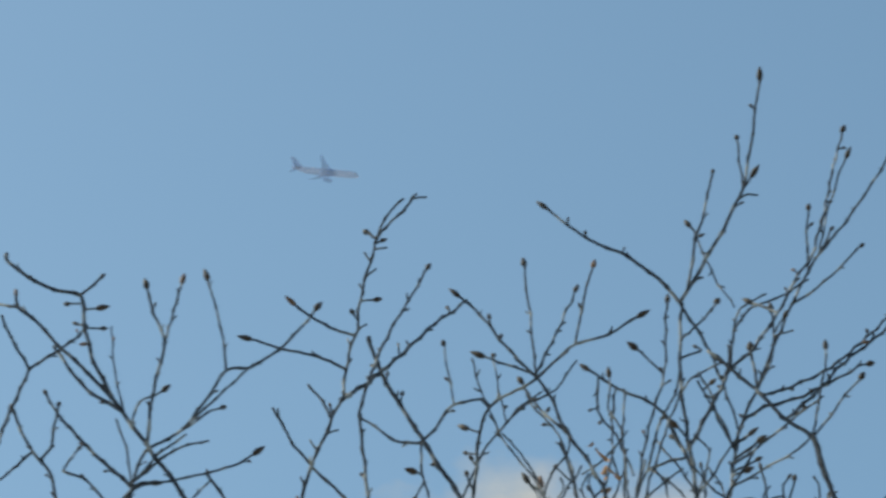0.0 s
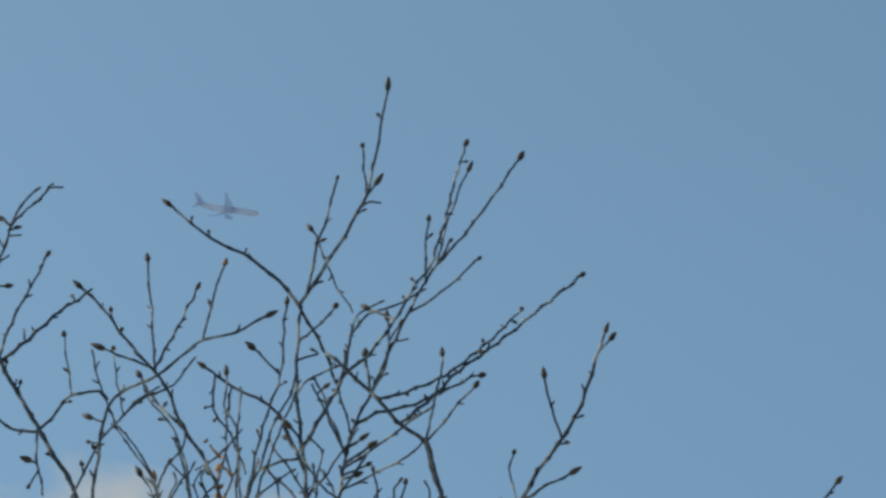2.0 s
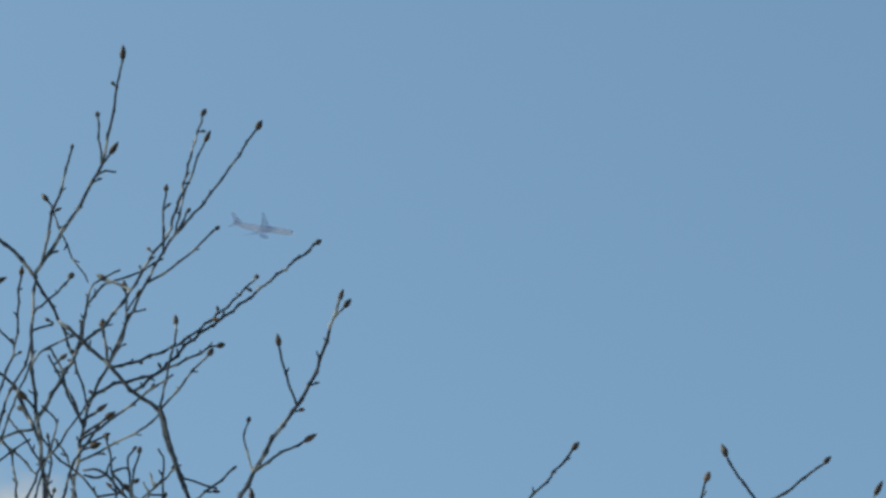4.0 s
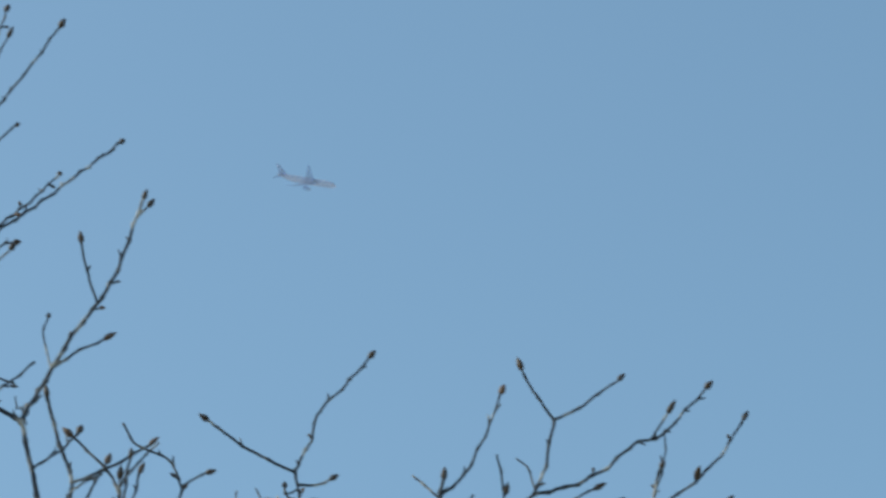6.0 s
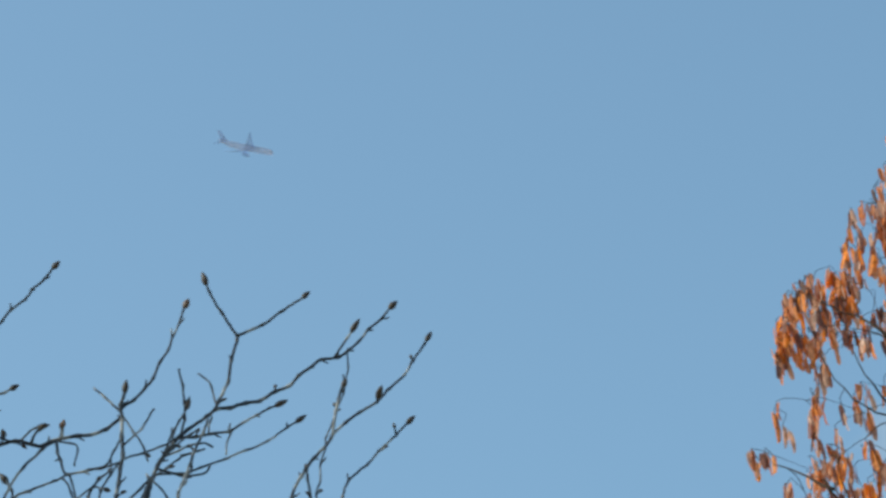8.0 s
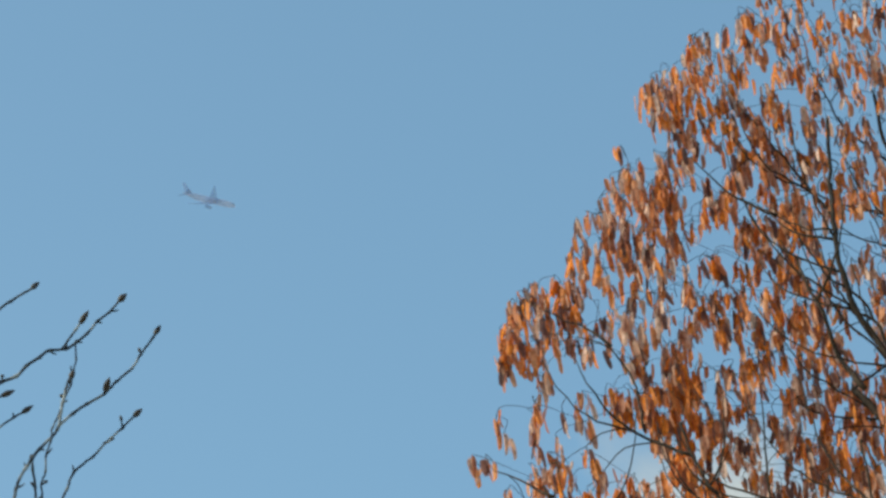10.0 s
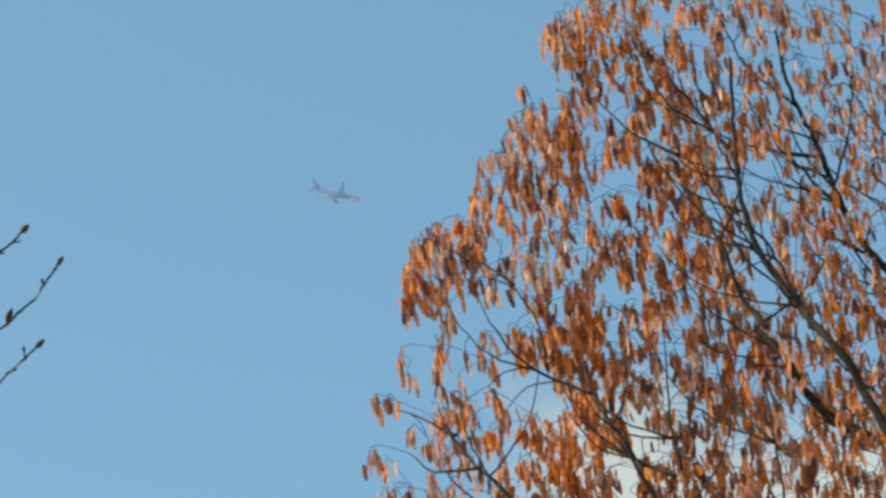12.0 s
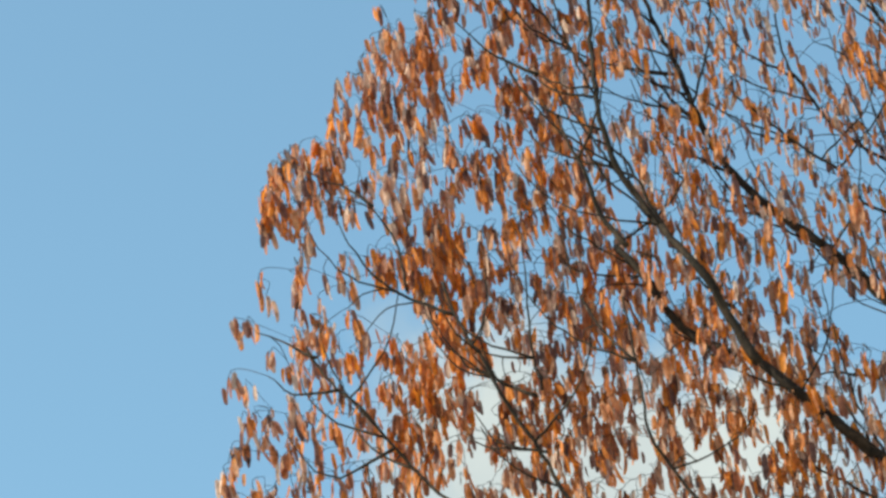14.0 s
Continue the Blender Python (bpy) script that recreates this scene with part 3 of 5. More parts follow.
grow(-1.06, 2.4, 2.4, (0.519, 6.78, 6.029), (0.535, 6.79, 6.055))
grow(0, 3.8, 2.5, (0.587, 7.32, 6.219), (0.564, 7.29, 6.281), (0.547, 7.26, 6.332), (0.524, 7.24, 6.362))
grow(1.04, 3.5, 2.9, (0.452, 6.63, 5.782), (0.434, 6.65, 5.823), (0.425, 6.67, 5.843))
grow(0, 3.5, 2.3, (0.442, 6.63, 5.770), (0.386, 6.68, 5.776), (0.361, 6.73, 5.746))
grow(0, 5.5, 2.5, (0.450, 6.40, 3.900), (0.537, 7.26, 5.940), (0.504, 7.26, 6.096), (0.455, 7.26, 6.177), (0.439, 7.26, 6.204))
grow(0.99, 3.9, 2.2, (0.450, 6.40, 3.900), (0.329, 6.33, 5.315), (0.327, 6.33, 5.475), (0.322, 6.33, 5.587), (0.319, 6.33, 5.638), (0.296, 6.33, 5.680), (0.300, 6.33, 5.719), (0.297, 6.33, 5.770))
grow(0, 2.4, 2.2, (0.319, 6.33, 5.633), (0.324, 6.34, 5.693), (0.325, 6.35, 5.740))
grow(0, 3.2, 2.3, (0.374, 6.68, 5.780), (0.399, 6.61, 5.820), (0.430, 6.54, 5.858), (0.438, 6.50, 5.879))
grow(0, 2.2, 2.0, (0.330, 6.33, 5.624), (0.290, 6.33, 5.582), (0.245, 6.33, 5.546))
grow(0, 3.8, 2.2, (0.450, 6.40, 3.900), (0.249, 6.25, 5.271), (0.238, 6.25, 5.430), (0.221, 6.25, 5.523), (0.205, 6.25, 5.575), (0.159, 6.25, 5.639), (0.137, 6.25, 5.698))
grow(0, 3.0, 2.0, (0.450, 6.40, 3.900), (0.206, 6.29, 5.287), (0.185, 6.29, 5.446), (0.153, 6.29, 5.538), (0.122, 6.29, 5.584), (0.104, 6.29, 5.607))
grow(0, 2.7, 1.9, (0.092, 6.08, 5.470), (0.136, 6.14, 5.569), (0.173, 6.18, 5.622))
grow(0, 2.5, 2.1, (0.554, 6.78, 6.065), (0.556, 6.73, 6.098), (0.567, 6.67, 6.129), (0.615, 6.62, 6.131))
grow(0, 3.1, 2.5, (0.595, 7.32, 6.230), (0.570, 7.27, 6.266), (0.546, 7.24, 6.284), (0.519, 7.20, 6.314))
grow(1.12, 2.5, 2.5, (0.531, 7.20, 6.284), (0.552, 7.17, 6.296))
grow(0, 2.5, 2.3, (0.447, 6.63, 5.911), (0.466, 6.60, 5.928), (0.521, 6.54, 5.923))
grow(1.14, 3.8, 3.2, (0.586, 7.32, 6.229), (0.640, 7.27, 6.241))
grow(1.14, 3.8, 3.2, (0.598, 7.32, 6.202), (0.657, 7.26, 6.217))
grow(-1.14, 3.2, 2.5, (0.633, 7.32, 6.163), (0.648, 7.29, 6.184))
grow(1.14, 3.2, 2.5, (0.586, 7.32, 6.160), (0.630, 7.29, 6.160))
grow(1.03, 2.9, 2.9, (0.451, 6.63, 5.816), (0.424, 6.60, 5.831))
grow(0, 3.4, 2.2, (0.450, 6.40, 3.900), (0.451, 6.30, 5.344), (0.460, 6.30, 5.504), (0.470, 6.30, 5.576), (0.444, 6.30, 5.610))
grow(-1.13, 2.5, 2.5, (0.691, 7.29, 6.499), (0.714, 7.26, 6.520))
grow(0, 2.5, 2.3, (0.700, 7.32, 6.511), (0.730, 7.30, 6.504))
grow(0, 7.0, 4.1, (0.450, 6.40, 3.900), (0.737, 5.86, 4.873), (0.726, 5.86, 5.032), (0.713, 5.86, 5.101), (0.668, 5.86, 5.131), (0.645, 5.86, 5.183), (0.626, 5.86, 5.259), (0.610, 5.86, 5.330))
grow(0, 4.6, 3.6, (0.646, 5.86, 5.176), (0.626, 5.86, 5.243), (0.609, 5.87, 5.329), (0.562, 5.87, 5.373), (0.496, 5.88, 5.458), (0.444, 5.89, 5.516))
grow(-0.96, 3.2, 2.1, (0.534, 5.88, 5.413), (0.576, 5.92, 5.460), (0.650, 5.98, 5.535), (0.728, 6.06, 5.651), (0.775, 6.11, 5.730), (0.819, 6.16, 5.812))
grow(0.98, 3.5, 2.6, (0.562, 5.87, 5.356), (0.626, 5.94, 5.463), (0.682, 6.01, 5.568), (0.761, 6.09, 5.685), (0.868, 6.20, 5.850), (0.955, 6.28, 5.981))
grow(1.16, 4.5, 2.6, (0.611, 7.32, 6.302), (0.666, 7.34, 6.340), (0.739, 7.36, 6.376), (0.813, 7.39, 6.435), (0.875, 7.40, 6.480), (0.909, 7.42, 6.503))
grow(0.92, 2.6, 2.1, (0.615, 5.87, 5.329), (0.658, 5.88, 5.403), (0.705, 5.90, 5.478))
grow(0.92, 2.6, 2.1, (0.612, 5.86, 5.327), (0.623, 5.87, 5.401), (0.636, 5.87, 5.463), (0.641, 5.88, 5.527))
grow(0, 3.7, 2.7, (0.571, 7.32, 6.192), (0.647, 7.26, 6.196), (0.720, 7.18, 6.219), (0.767, 7.13, 6.231))
grow(0, 3.1, 2.5, (0.589, 7.32, 6.135), (0.659, 7.26, 6.144), (0.722, 7.20, 6.152), (0.745, 7.17, 6.165))
grow(0.93, 5.2, 2.9, (0.707, 5.86, 5.100), (0.723, 5.88, 5.139), (0.753, 5.93, 5.212), (0.805, 5.93, 5.320), (0.850, 5.93, 5.390), (0.885, 5.93, 5.460), (0.917, 5.93, 5.566), (0.936, 5.93, 5.626))
grow(0.93, 2.3, 2.1, (0.919, 5.93, 5.566), (0.949, 5.94, 5.615))
grow(0.92, 2.6, 2.3, (0.847, 5.93, 5.390), (0.828, 5.91, 5.441), (0.814, 5.88, 5.497))
grow(0.93, 3.1, 2.1, (0.738, 5.93, 5.267), (0.804, 5.93, 5.282), (0.874, 5.93, 5.329))
grow(-0.93, 2.1, 1.7, (0.743, 5.93, 5.273), (0.757, 5.93, 5.317), (0.768, 5.93, 5.362))
grow(-0.93, 3.2, 2.1, (0.450, 6.40, 3.900), (0.547, 5.92, 5.045), (0.539, 5.92, 5.205), (0.525, 5.92, 5.309))
grow(-0.92, 3.2, 2.1, (0.450, 6.40, 3.900), (0.556, 5.92, 5.050), (0.567, 5.92, 5.210), (0.581, 5.92, 5.287))
grow(0, 3.9, 2.6, (0.450, 6.40, 3.900), (0.438, 5.93, 5.046), (0.456, 5.93, 5.205), (0.474, 5.93, 5.266), (0.520, 5.93, 5.347))
grow(0, 3.8, 2.1, (0.450, 6.40, 3.900), (0.374, 5.88, 5.043), (0.406, 5.88, 5.200), (0.451, 5.88, 5.279), (0.497, 5.88, 5.360))
grow(0, 3.9, 2.1, (0.450, 6.40, 3.900), (0.543, 5.92, 5.068), (0.492, 5.92, 5.219), (0.445, 5.92, 5.261), (0.412, 5.92, 5.314))
grow(0, 3.8, 2.3, (0.450, 6.40, 3.900), (0.513, 5.87, 4.916), (0.560, 5.87, 5.069), (0.605, 5.87, 5.115), (0.670, 5.87, 5.162), (0.736, 5.87, 5.227))
grow(0, 2.1, 2.1, (0.668, 5.86, 5.207), (0.706, 5.90, 5.202))
grow(-0.93, 3.9, 2.1, (0.450, 6.40, 3.900), (0.514, 5.93, 4.933), (0.538, 5.93, 5.091), (0.574, 5.93, 5.181), (0.621, 5.93, 5.233), (0.640, 5.93, 5.262))
grow(0, 3.1, 2.1, (0.535, 5.92, 5.238), (0.583, 5.92, 5.176), (0.629, 5.92, 5.113))
grow(0, 3.2, 2.0, (0.450, 6.40, 3.900), (0.662, 5.88, 4.886), (0.624, 5.88, 5.042), (0.587, 5.88, 5.093), (0.559, 5.88, 5.145))
grow(1.01, 5.6, 3.9, (0.900, 6.60, 3.900), (0.853, 6.45, 5.094), (0.864, 6.45, 5.253), (0.879, 6.45, 5.342), (0.848, 6.45, 5.457), (0.833, 6.45, 5.539))
grow(1.00, 3.4, 2.8, (0.879, 6.45, 5.339), (0.933, 6.44, 5.368), (0.983, 6.43, 5.394), (1.029, 6.42, 5.429))
grow(1.00, 5.6, 2.8, (0.900, 6.60, 3.900), (0.961, 6.41, 5.075), (0.958, 6.41, 5.235), (0.953, 6.41, 5.322), (0.903, 6.41, 5.388), (0.861, 6.41, 5.429))
grow(0.93, 2.6, 2.6, (0.753, 5.86, 5.018), (0.792, 5.91, 5.092), (0.822, 5.94, 5.149))
grow(1.00, 4.9, 2.8, (0.900, 6.60, 3.900), (0.955, 6.41, 5.097), (0.963, 6.41, 5.256), (0.973, 6.41, 5.344), (0.981, 6.41, 5.398))
grow(1.00, 4.2, 2.8, (0.900, 6.60, 3.900), (0.841, 6.37, 5.048), (0.867, 6.37, 5.206), (0.907, 6.37, 5.295), (0.936, 6.37, 5.358))
grow(0, 4.9, 2.5, (0.900, 6.60, 3.900), (1.032, 6.42, 5.089), (1.049, 6.42, 5.248), (1.072, 6.42, 5.331), (1.048, 6.42, 5.388), (0.992, 6.42, 5.413), (0.968, 6.42, 5.456))
grow(1.00, 2.5, 2.2, (1.074, 6.42, 5.331), (1.106, 6.41, 5.354), (1.132, 6.40, 5.359))
grow(0, 3.4, 2.2, (0.953, 6.41, 5.310), (0.981, 6.42, 5.359), (1.036, 6.44, 5.433))
grow(0, 4.2, 2.2, (0.900, 6.60, 3.900), (0.828, 6.42, 5.079), (0.849, 6.42, 5.238), (0.874, 6.42, 5.309), (0.930, 6.42, 5.348))
grow(1.01, 3.5, 2.2, (0.450, 6.40, 3.900), (0.195, 6.44, 5.378), (0.178, 6.44, 5.537), (0.165, 6.44, 5.582), (0.145, 6.44, 5.613))
grow(1.00, 3.5, 2.2, (0.450, 6.40, 3.900), (0.188, 6.38, 5.344), (0.181, 6.38, 5.504), (0.176, 6.38, 5.546), (0.173, 6.38, 5.567))
grow(0, 3.5, 2.2, (0.450, 6.40, 3.900), (0.325, 6.42, 5.371), (0.325, 6.42, 5.531), (0.326, 6.42, 5.621), (0.324, 6.42, 5.706))
grow(0, 4.2, 2.2, (0.450, 6.40, 3.900), (0.251, 6.43, 5.375), (0.241, 6.43, 5.535), (0.234, 6.43, 5.585), (0.211, 6.43, 5.677))
grow(0, 2.2, 2.2, (0.232, 6.43, 5.589), (0.216, 6.43, 5.609), (0.201, 6.44, 5.632))
grow(0, 2.8, 2.0, (0.450, 6.40, 3.900), (0.180, 6.38, 5.392), (0.219, 6.38, 5.547), (0.239, 6.38, 5.574), (0.247, 6.38, 5.596))
grow(0, 3.5, 2.2, (0.450, 6.40, 3.900), (0.232, 6.44, 5.386), (0.262, 6.44, 5.543), (0.293, 6.44, 5.598), (0.309, 6.44, 5.672))
grow(0, 3.5, 2.2, (0.450, 6.40, 3.900), (0.295, 6.44, 5.387), (0.278, 6.44, 5.546), (0.262, 6.44, 5.599), (0.274, 6.44, 5.636))
grow(0, 3.5, 2.0, (0.450, 6.40, 3.900), (0.180, 6.42, 5.371), (0.201, 6.42, 5.530), (0.215, 6.42, 5.572), (0.210, 6.42, 5.596))
grow(0, 3.5, 2.3, (0.450, 6.40, 3.900), (0.333, 6.46, 5.397), (0.345, 6.46, 5.556), (0.355, 6.46, 5.611), (0.366, 6.46, 5.659))
grow(0, 3.5, 2.3, (0.450, 6.40, 3.900), (0.290, 6.45, 5.394), (0.304, 6.45, 5.553), (0.316, 6.45, 5.608), (0.304, 6.45, 5.668))
grow(0, 3.1, 2.0, (0.450, 6.40, 3.900), (0.266, 6.40, 5.360), (0.256, 6.40, 5.519), (0.248, 6.40, 5.561), (0.260, 6.40, 5.591))
grow(-1.00, 3.1, 2.0, (0.450, 6.40, 3.900), (0.303, 6.40, 5.362), (0.293, 6.40, 5.521), (0.286, 6.40, 5.569), (0.270, 6.40, 5.589))
grow(0, 2.9, 2.3, (0.387, 6.68, 5.775), (0.419, 6.65, 5.731), (0.440, 6.62, 5.683), (0.453, 6.60, 5.654))
grow(0, 3.5, 2.2, (0.450, 6.40, 3.900), (0.318, 6.44, 5.398), (0.359, 6.44, 5.552), (0.395, 6.44, 5.596), (0.433, 6.44, 5.627))
grow(0, 4.2, 2.2, (0.450, 6.40, 3.900), (0.417, 6.45, 5.396), (0.406, 6.45, 5.555), (0.396, 6.45, 5.609), (0.378, 6.45, 5.638))
grow(-1.00, 3.5, 2.2, (0.450, 6.40, 3.900), (0.431, 6.40, 5.364), (0.448, 6.40, 5.523), (0.464, 6.40, 5.577), (0.461, 6.40, 5.613))
grow(0, 3.5, 2.2, (0.450, 6.40, 3.900), (0.520, 6.42, 5.381), (0.506, 6.42, 5.541), (0.496, 6.42, 5.582), (0.476, 6.42, 5.618))
grow(0, 7.0, 3.9, (0.900, 6.60, 3.900), (0.928, 6.43, 5.018), (0.997, 6.43, 5.163), (1.078, 6.43, 5.193), (1.149, 6.43, 5.222), (1.205, 6.43, 5.244), (1.282, 6.43, 5.243), (1.355, 6.43, 5.266), (1.397, 6.43, 5.261), (1.428, 6.43, 5.278), (1.492, 6.43, 5.293), (1.524, 6.43, 5.312), (1.548, 6.43, 5.333))
grow(1.00, 5.6, 2.5, (1.300, 6.20, 3.800), (1.302, 6.43, 5.001), (1.300, 6.43, 5.161), (1.296, 6.43, 5.247), (1.289, 6.43, 5.317), (1.285, 6.43, 5.388), (1.313, 6.43, 5.450), (1.330, 6.43, 5.512), (1.384, 6.43, 5.578), (1.441, 6.43, 5.654))
grow(0.99, 3.3, 2.8, (1.285, 6.43, 5.385), (1.230, 6.41, 5.393), (1.175, 6.39, 5.412), (1.131, 6.37, 5.428), (1.098, 6.36, 5.449))
grow(1.01, 3.4, 2.2, (1.288, 6.43, 5.362), (1.322, 6.43, 5.360), (1.362, 6.43, 5.384))
grow(1.00, 2.2, 2.2, (1.297, 6.43, 5.321), (1.319, 6.41, 5.315))
grow(1.00, 2.2, 2.2, (1.291, 6.43, 5.288), (1.275, 6.42, 5.305))
grow(1.00, 3.3, 2.2, (1.200, 6.43, 5.247), (1.228, 6.41, 5.276), (1.263, 6.39, 5.286))
grow(0, 2.8, 2.2, (1.195, 6.41, 5.248), (1.162, 6.41, 5.278), (1.129, 6.41, 5.298))
grow(0, 2.2, 2.0, (1.162, 6.41, 5.278), (1.174, 6.43, 5.335))
grow(0, 2.2, 2.0, (1.205, 6.41, 5.257), (1.214, 6.41, 5.307), (1.207, 6.42, 5.338))
grow(0, 2.2, 2.0, (1.243, 6.39, 5.277), (1.246, 6.42, 5.324))
grow(1.00, 2.2, 2.2, (1.245, 6.42, 5.312), (1.273, 6.39, 5.301))
grow(-1.00, 2.2, 2.2, (1.285, 6.43, 5.346), (1.260, 6.41, 5.325), (1.254, 6.39, 5.335))
grow(-1.00, 2.2, 2.2, (1.329, 6.43, 5.259), (1.327, 6.41, 5.273))
grow(1.00, 2.5, 2.2, (1.366, 6.43, 5.269), (1.386, 6.42, 5.293), (1.410, 6.42, 5.299))
grow(-1.00, 2.2, 2.2, (1.350, 6.43, 5.265), (1.302, 6.39, 5.249))
grow(1.00, 2.8, 2.5, (1.151, 6.43, 5.222), (1.118, 6.42, 5.275))
grow(0, 4.2, 2.8, (1.300, 6.20, 3.800), (1.299, 6.42, 5.001), (1.335, 6.42, 5.157), (1.394, 6.42, 5.243), (1.426, 6.42, 5.269))
grow(0, 3.3, 2.2, (1.426, 6.42, 5.264), (1.427, 6.40, 5.221), (1.438, 6.39, 5.186), (1.494, 6.36, 5.187), (1.527, 6.35, 5.196))
grow(0, 2.2, 1.8, (1.418, 6.43, 5.275), (1.461, 6.41, 5.258), (1.454, 6.40, 5.209))
grow(-1.00, 2.2, 2.0, (1.439, 6.43, 5.280), (1.436, 6.40, 5.297))
grow(0.99, 6.2, 3.9, (1.750, 6.42, 3.800), (1.508, 6.35, 4.975), (1.518, 6.35, 5.135), (1.529, 6.35, 5.199), (1.531, 6.35, 5.305), (1.540, 6.35, 5.358))
grow(0.99, 3.3, 2.2, (1.539, 6.35, 5.305), (1.581, 6.35, 5.358), (1.623, 6.35, 5.447), (1.664, 6.36, 5.553))
grow(0, 2.8, 2.2, (1.526, 6.35, 5.302), (1.488, 6.38, 5.362))
grow(0, 4.2, 2.2, (1.300, 6.20, 3.800), (1.460, 6.36, 4.985), (1.493, 6.36, 5.141), (1.532, 6.36, 5.206), (1.611, 6.36, 5.244), (1.644, 6.36, 5.276))
grow(0, 2.4, 2.2, (1.534, 6.35, 5.229), (1.563, 6.35, 5.265), (1.593, 6.36, 5.317))
grow(0, 2.2, 2.0, (1.541, 6.35, 5.294), (1.560, 6.35, 5.248), (1.574, 6.34, 5.196))
grow(0, 7.0, 3.3, (1.750, 6.42, 3.800), (1.560, 6.40, 5.004), (1.584, 6.40, 5.162), (1.625, 6.40, 5.259), (1.686, 6.40, 5.323), (1.719, 6.40, 5.356), (1.743, 6.40, 5.412), (1.757, 6.40, 5.474), (1.766, 6.40, 5.512))
grow(1.00, 3.3, 2.4, (1.766, 6.40, 5.512), (1.728, 6.39, 5.566), (1.704, 6.39, 5.629))
grow(1.00, 3.4, 2.5, (1.766, 6.40, 5.512), (1.828, 6.40, 5.553), (1.910, 6.41, 5.628))
grow(1.00, 4.2, 2.5, (1.714, 6.40, 5.350), (1.796, 6.40, 5.377), (1.864, 6.40, 5.421), (1.910, 6.40, 5.469), (1.979, 6.41, 5.508), (2.079, 6.41, 5.625))
grow(1.00, 2.8, 2.2, (1.951, 6.41, 5.496), (1.974, 6.38, 5.525), (1.987, 6.37, 5.545))
grow(1.01, 4.2, 2.2, (1.750, 6.42, 3.800), (1.585, 6.45, 5.070), (1.610, 6.45, 5.228), (1.651, 6.45, 5.326), (1.669, 6.45, 5.364), (1.683, 6.45, 5.395))
grow(0, 2.8, 2.2, (1.673, 6.40, 5.275), (1.653, 6.37, 5.334), (1.637, 6.34, 5.394))
grow(1.00, 3.3, 2.2, (1.667, 6.40, 5.265), (1.737, 6.39, 5.303), (1.792, 6.39, 5.342), (1.844, 6.39, 5.374))
grow(0, 2.2, 2.0, (1.737, 6.39, 5.303), (1.739, 6.38, 5.313))
grow(1.00, 4.5, 2.2, (1.750, 6.42, 3.800), (1.516, 6.39, 5.048), (1.589, 6.39, 5.190), (1.658, 6.39, 5.209), (1.733, 6.39, 5.247), (1.799, 6.39, 5.282), (1.880, 6.39, 5.346))
grow(0, 4.8, 2.8, (1.750, 6.42, 3.800), (1.610, 6.35, 4.984), (1.631, 6.35, 5.143), (1.661, 6.35, 5.227), (1.690, 6.35, 5.300))
grow(0, 3.9, 2.2, (1.750, 6.42, 3.800), (1.549, 6.44, 5.052), (1.596, 6.44, 5.204), (1.662, 6.44, 5.269), (1.706, 6.44, 5.291))
grow(0, 3.9, 2.2, (1.750, 6.42, 3.800), (1.558, 6.38, 5.035), (1.593, 6.38, 5.191), (1.638, 6.38, 5.260), (1.676, 6.38, 5.293))
grow(0.99, 5.5, 3.1, (1.750, 6.42, 3.800), (1.809, 6.34, 5.004), (1.839, 6.34, 5.161), (1.868, 6.34, 5.216), (1.915, 6.34, 5.279), (1.937, 6.34, 5.377), (1.951, 6.34, 5.404))
grow(1.00, 3.4, 2.5, (1.920, 6.34, 5.283), (1.953, 6.35, 5.324), (2.015, 6.37, 5.381), (2.081, 6.39, 5.460), (2.142, 6.41, 5.562))
grow(0.99, 2.2, 2.2, (2.018, 6.37, 5.382), (2.016, 6.36, 5.386))
grow(0, 3.5, 1.8, (1.750, 6.42, 3.800), (1.893, 6.41, 5.041), (1.905, 6.41, 5.200), (1.928, 6.41, 5.315), (1.972, 6.41, 5.440), (1.979, 6.41, 5.514))
grow(1.00, 4.2, 2.4, (1.750, 6.42, 3.800), (1.904, 6.38, 5.042), (1.946, 6.38, 5.196), (2.010, 6.38, 5.273), (2.087, 6.38, 5.360))
grow(-1.00, 4.2, 2.8, (1.750, 6.42, 3.800), (1.894, 6.41, 5.036), (1.890, 6.41, 5.196), (1.886, 6.41, 5.257))
grow(0, 2.5, 2.0, (1.722, 6.40, 5.360), (1.717, 6.44, 5.434), (1.702, 6.45, 5.455))
grow(1.01, 2.8, 2.2, (1.226, 6.43, 5.219), (1.262, 6.43, 5.178), (1.283, 6.44, 5.159))
grow(0, 2.8, 2.2, (1.221, 6.43, 5.228), (1.264, 6.39, 5.154))
grow(1.01, 4.2, 2.8, (1.300, 6.20, 3.800), (1.378, 6.44, 5.013), (1.347, 6.44, 5.170), (1.330, 6.44, 5.200))
grow(-1.00, 4.2, 2.8, (1.750, 6.42, 3.800), (1.455, 6.42, 5.008), (1.485, 6.42, 5.165), (1.505, 6.42, 5.202))
grow(-0.90, 2.2, 2.0, (1.283, 6.42, 5.306), (1.257, 6.41, 5.331))
grow(-0.90, 2.2, 2.0, (1.283, 6.42, 5.306), (1.293, 6.41, 5.340))
grow(0.80, 2.2, 2.0, (1.285, 6.42, 5.294), (1.263, 6.41, 5.304))
grow(0.80, 2.2, 2.0, (1.254, 6.42, 5.302), (1.233, 6.41, 5.309))
grow(-0.90, 2.2, 2.0, (1.227, 6.42, 5.279), (1.203, 6.41, 5.292))
grow(-0.90, 2.2, 2.0, (1.209, 6.42, 5.265), (1.188, 6.41, 5.285))
grow(-0.90, 2.2, 2.0, (1.287, 6.42, 5.261), (1.306, 6.41, 5.262))
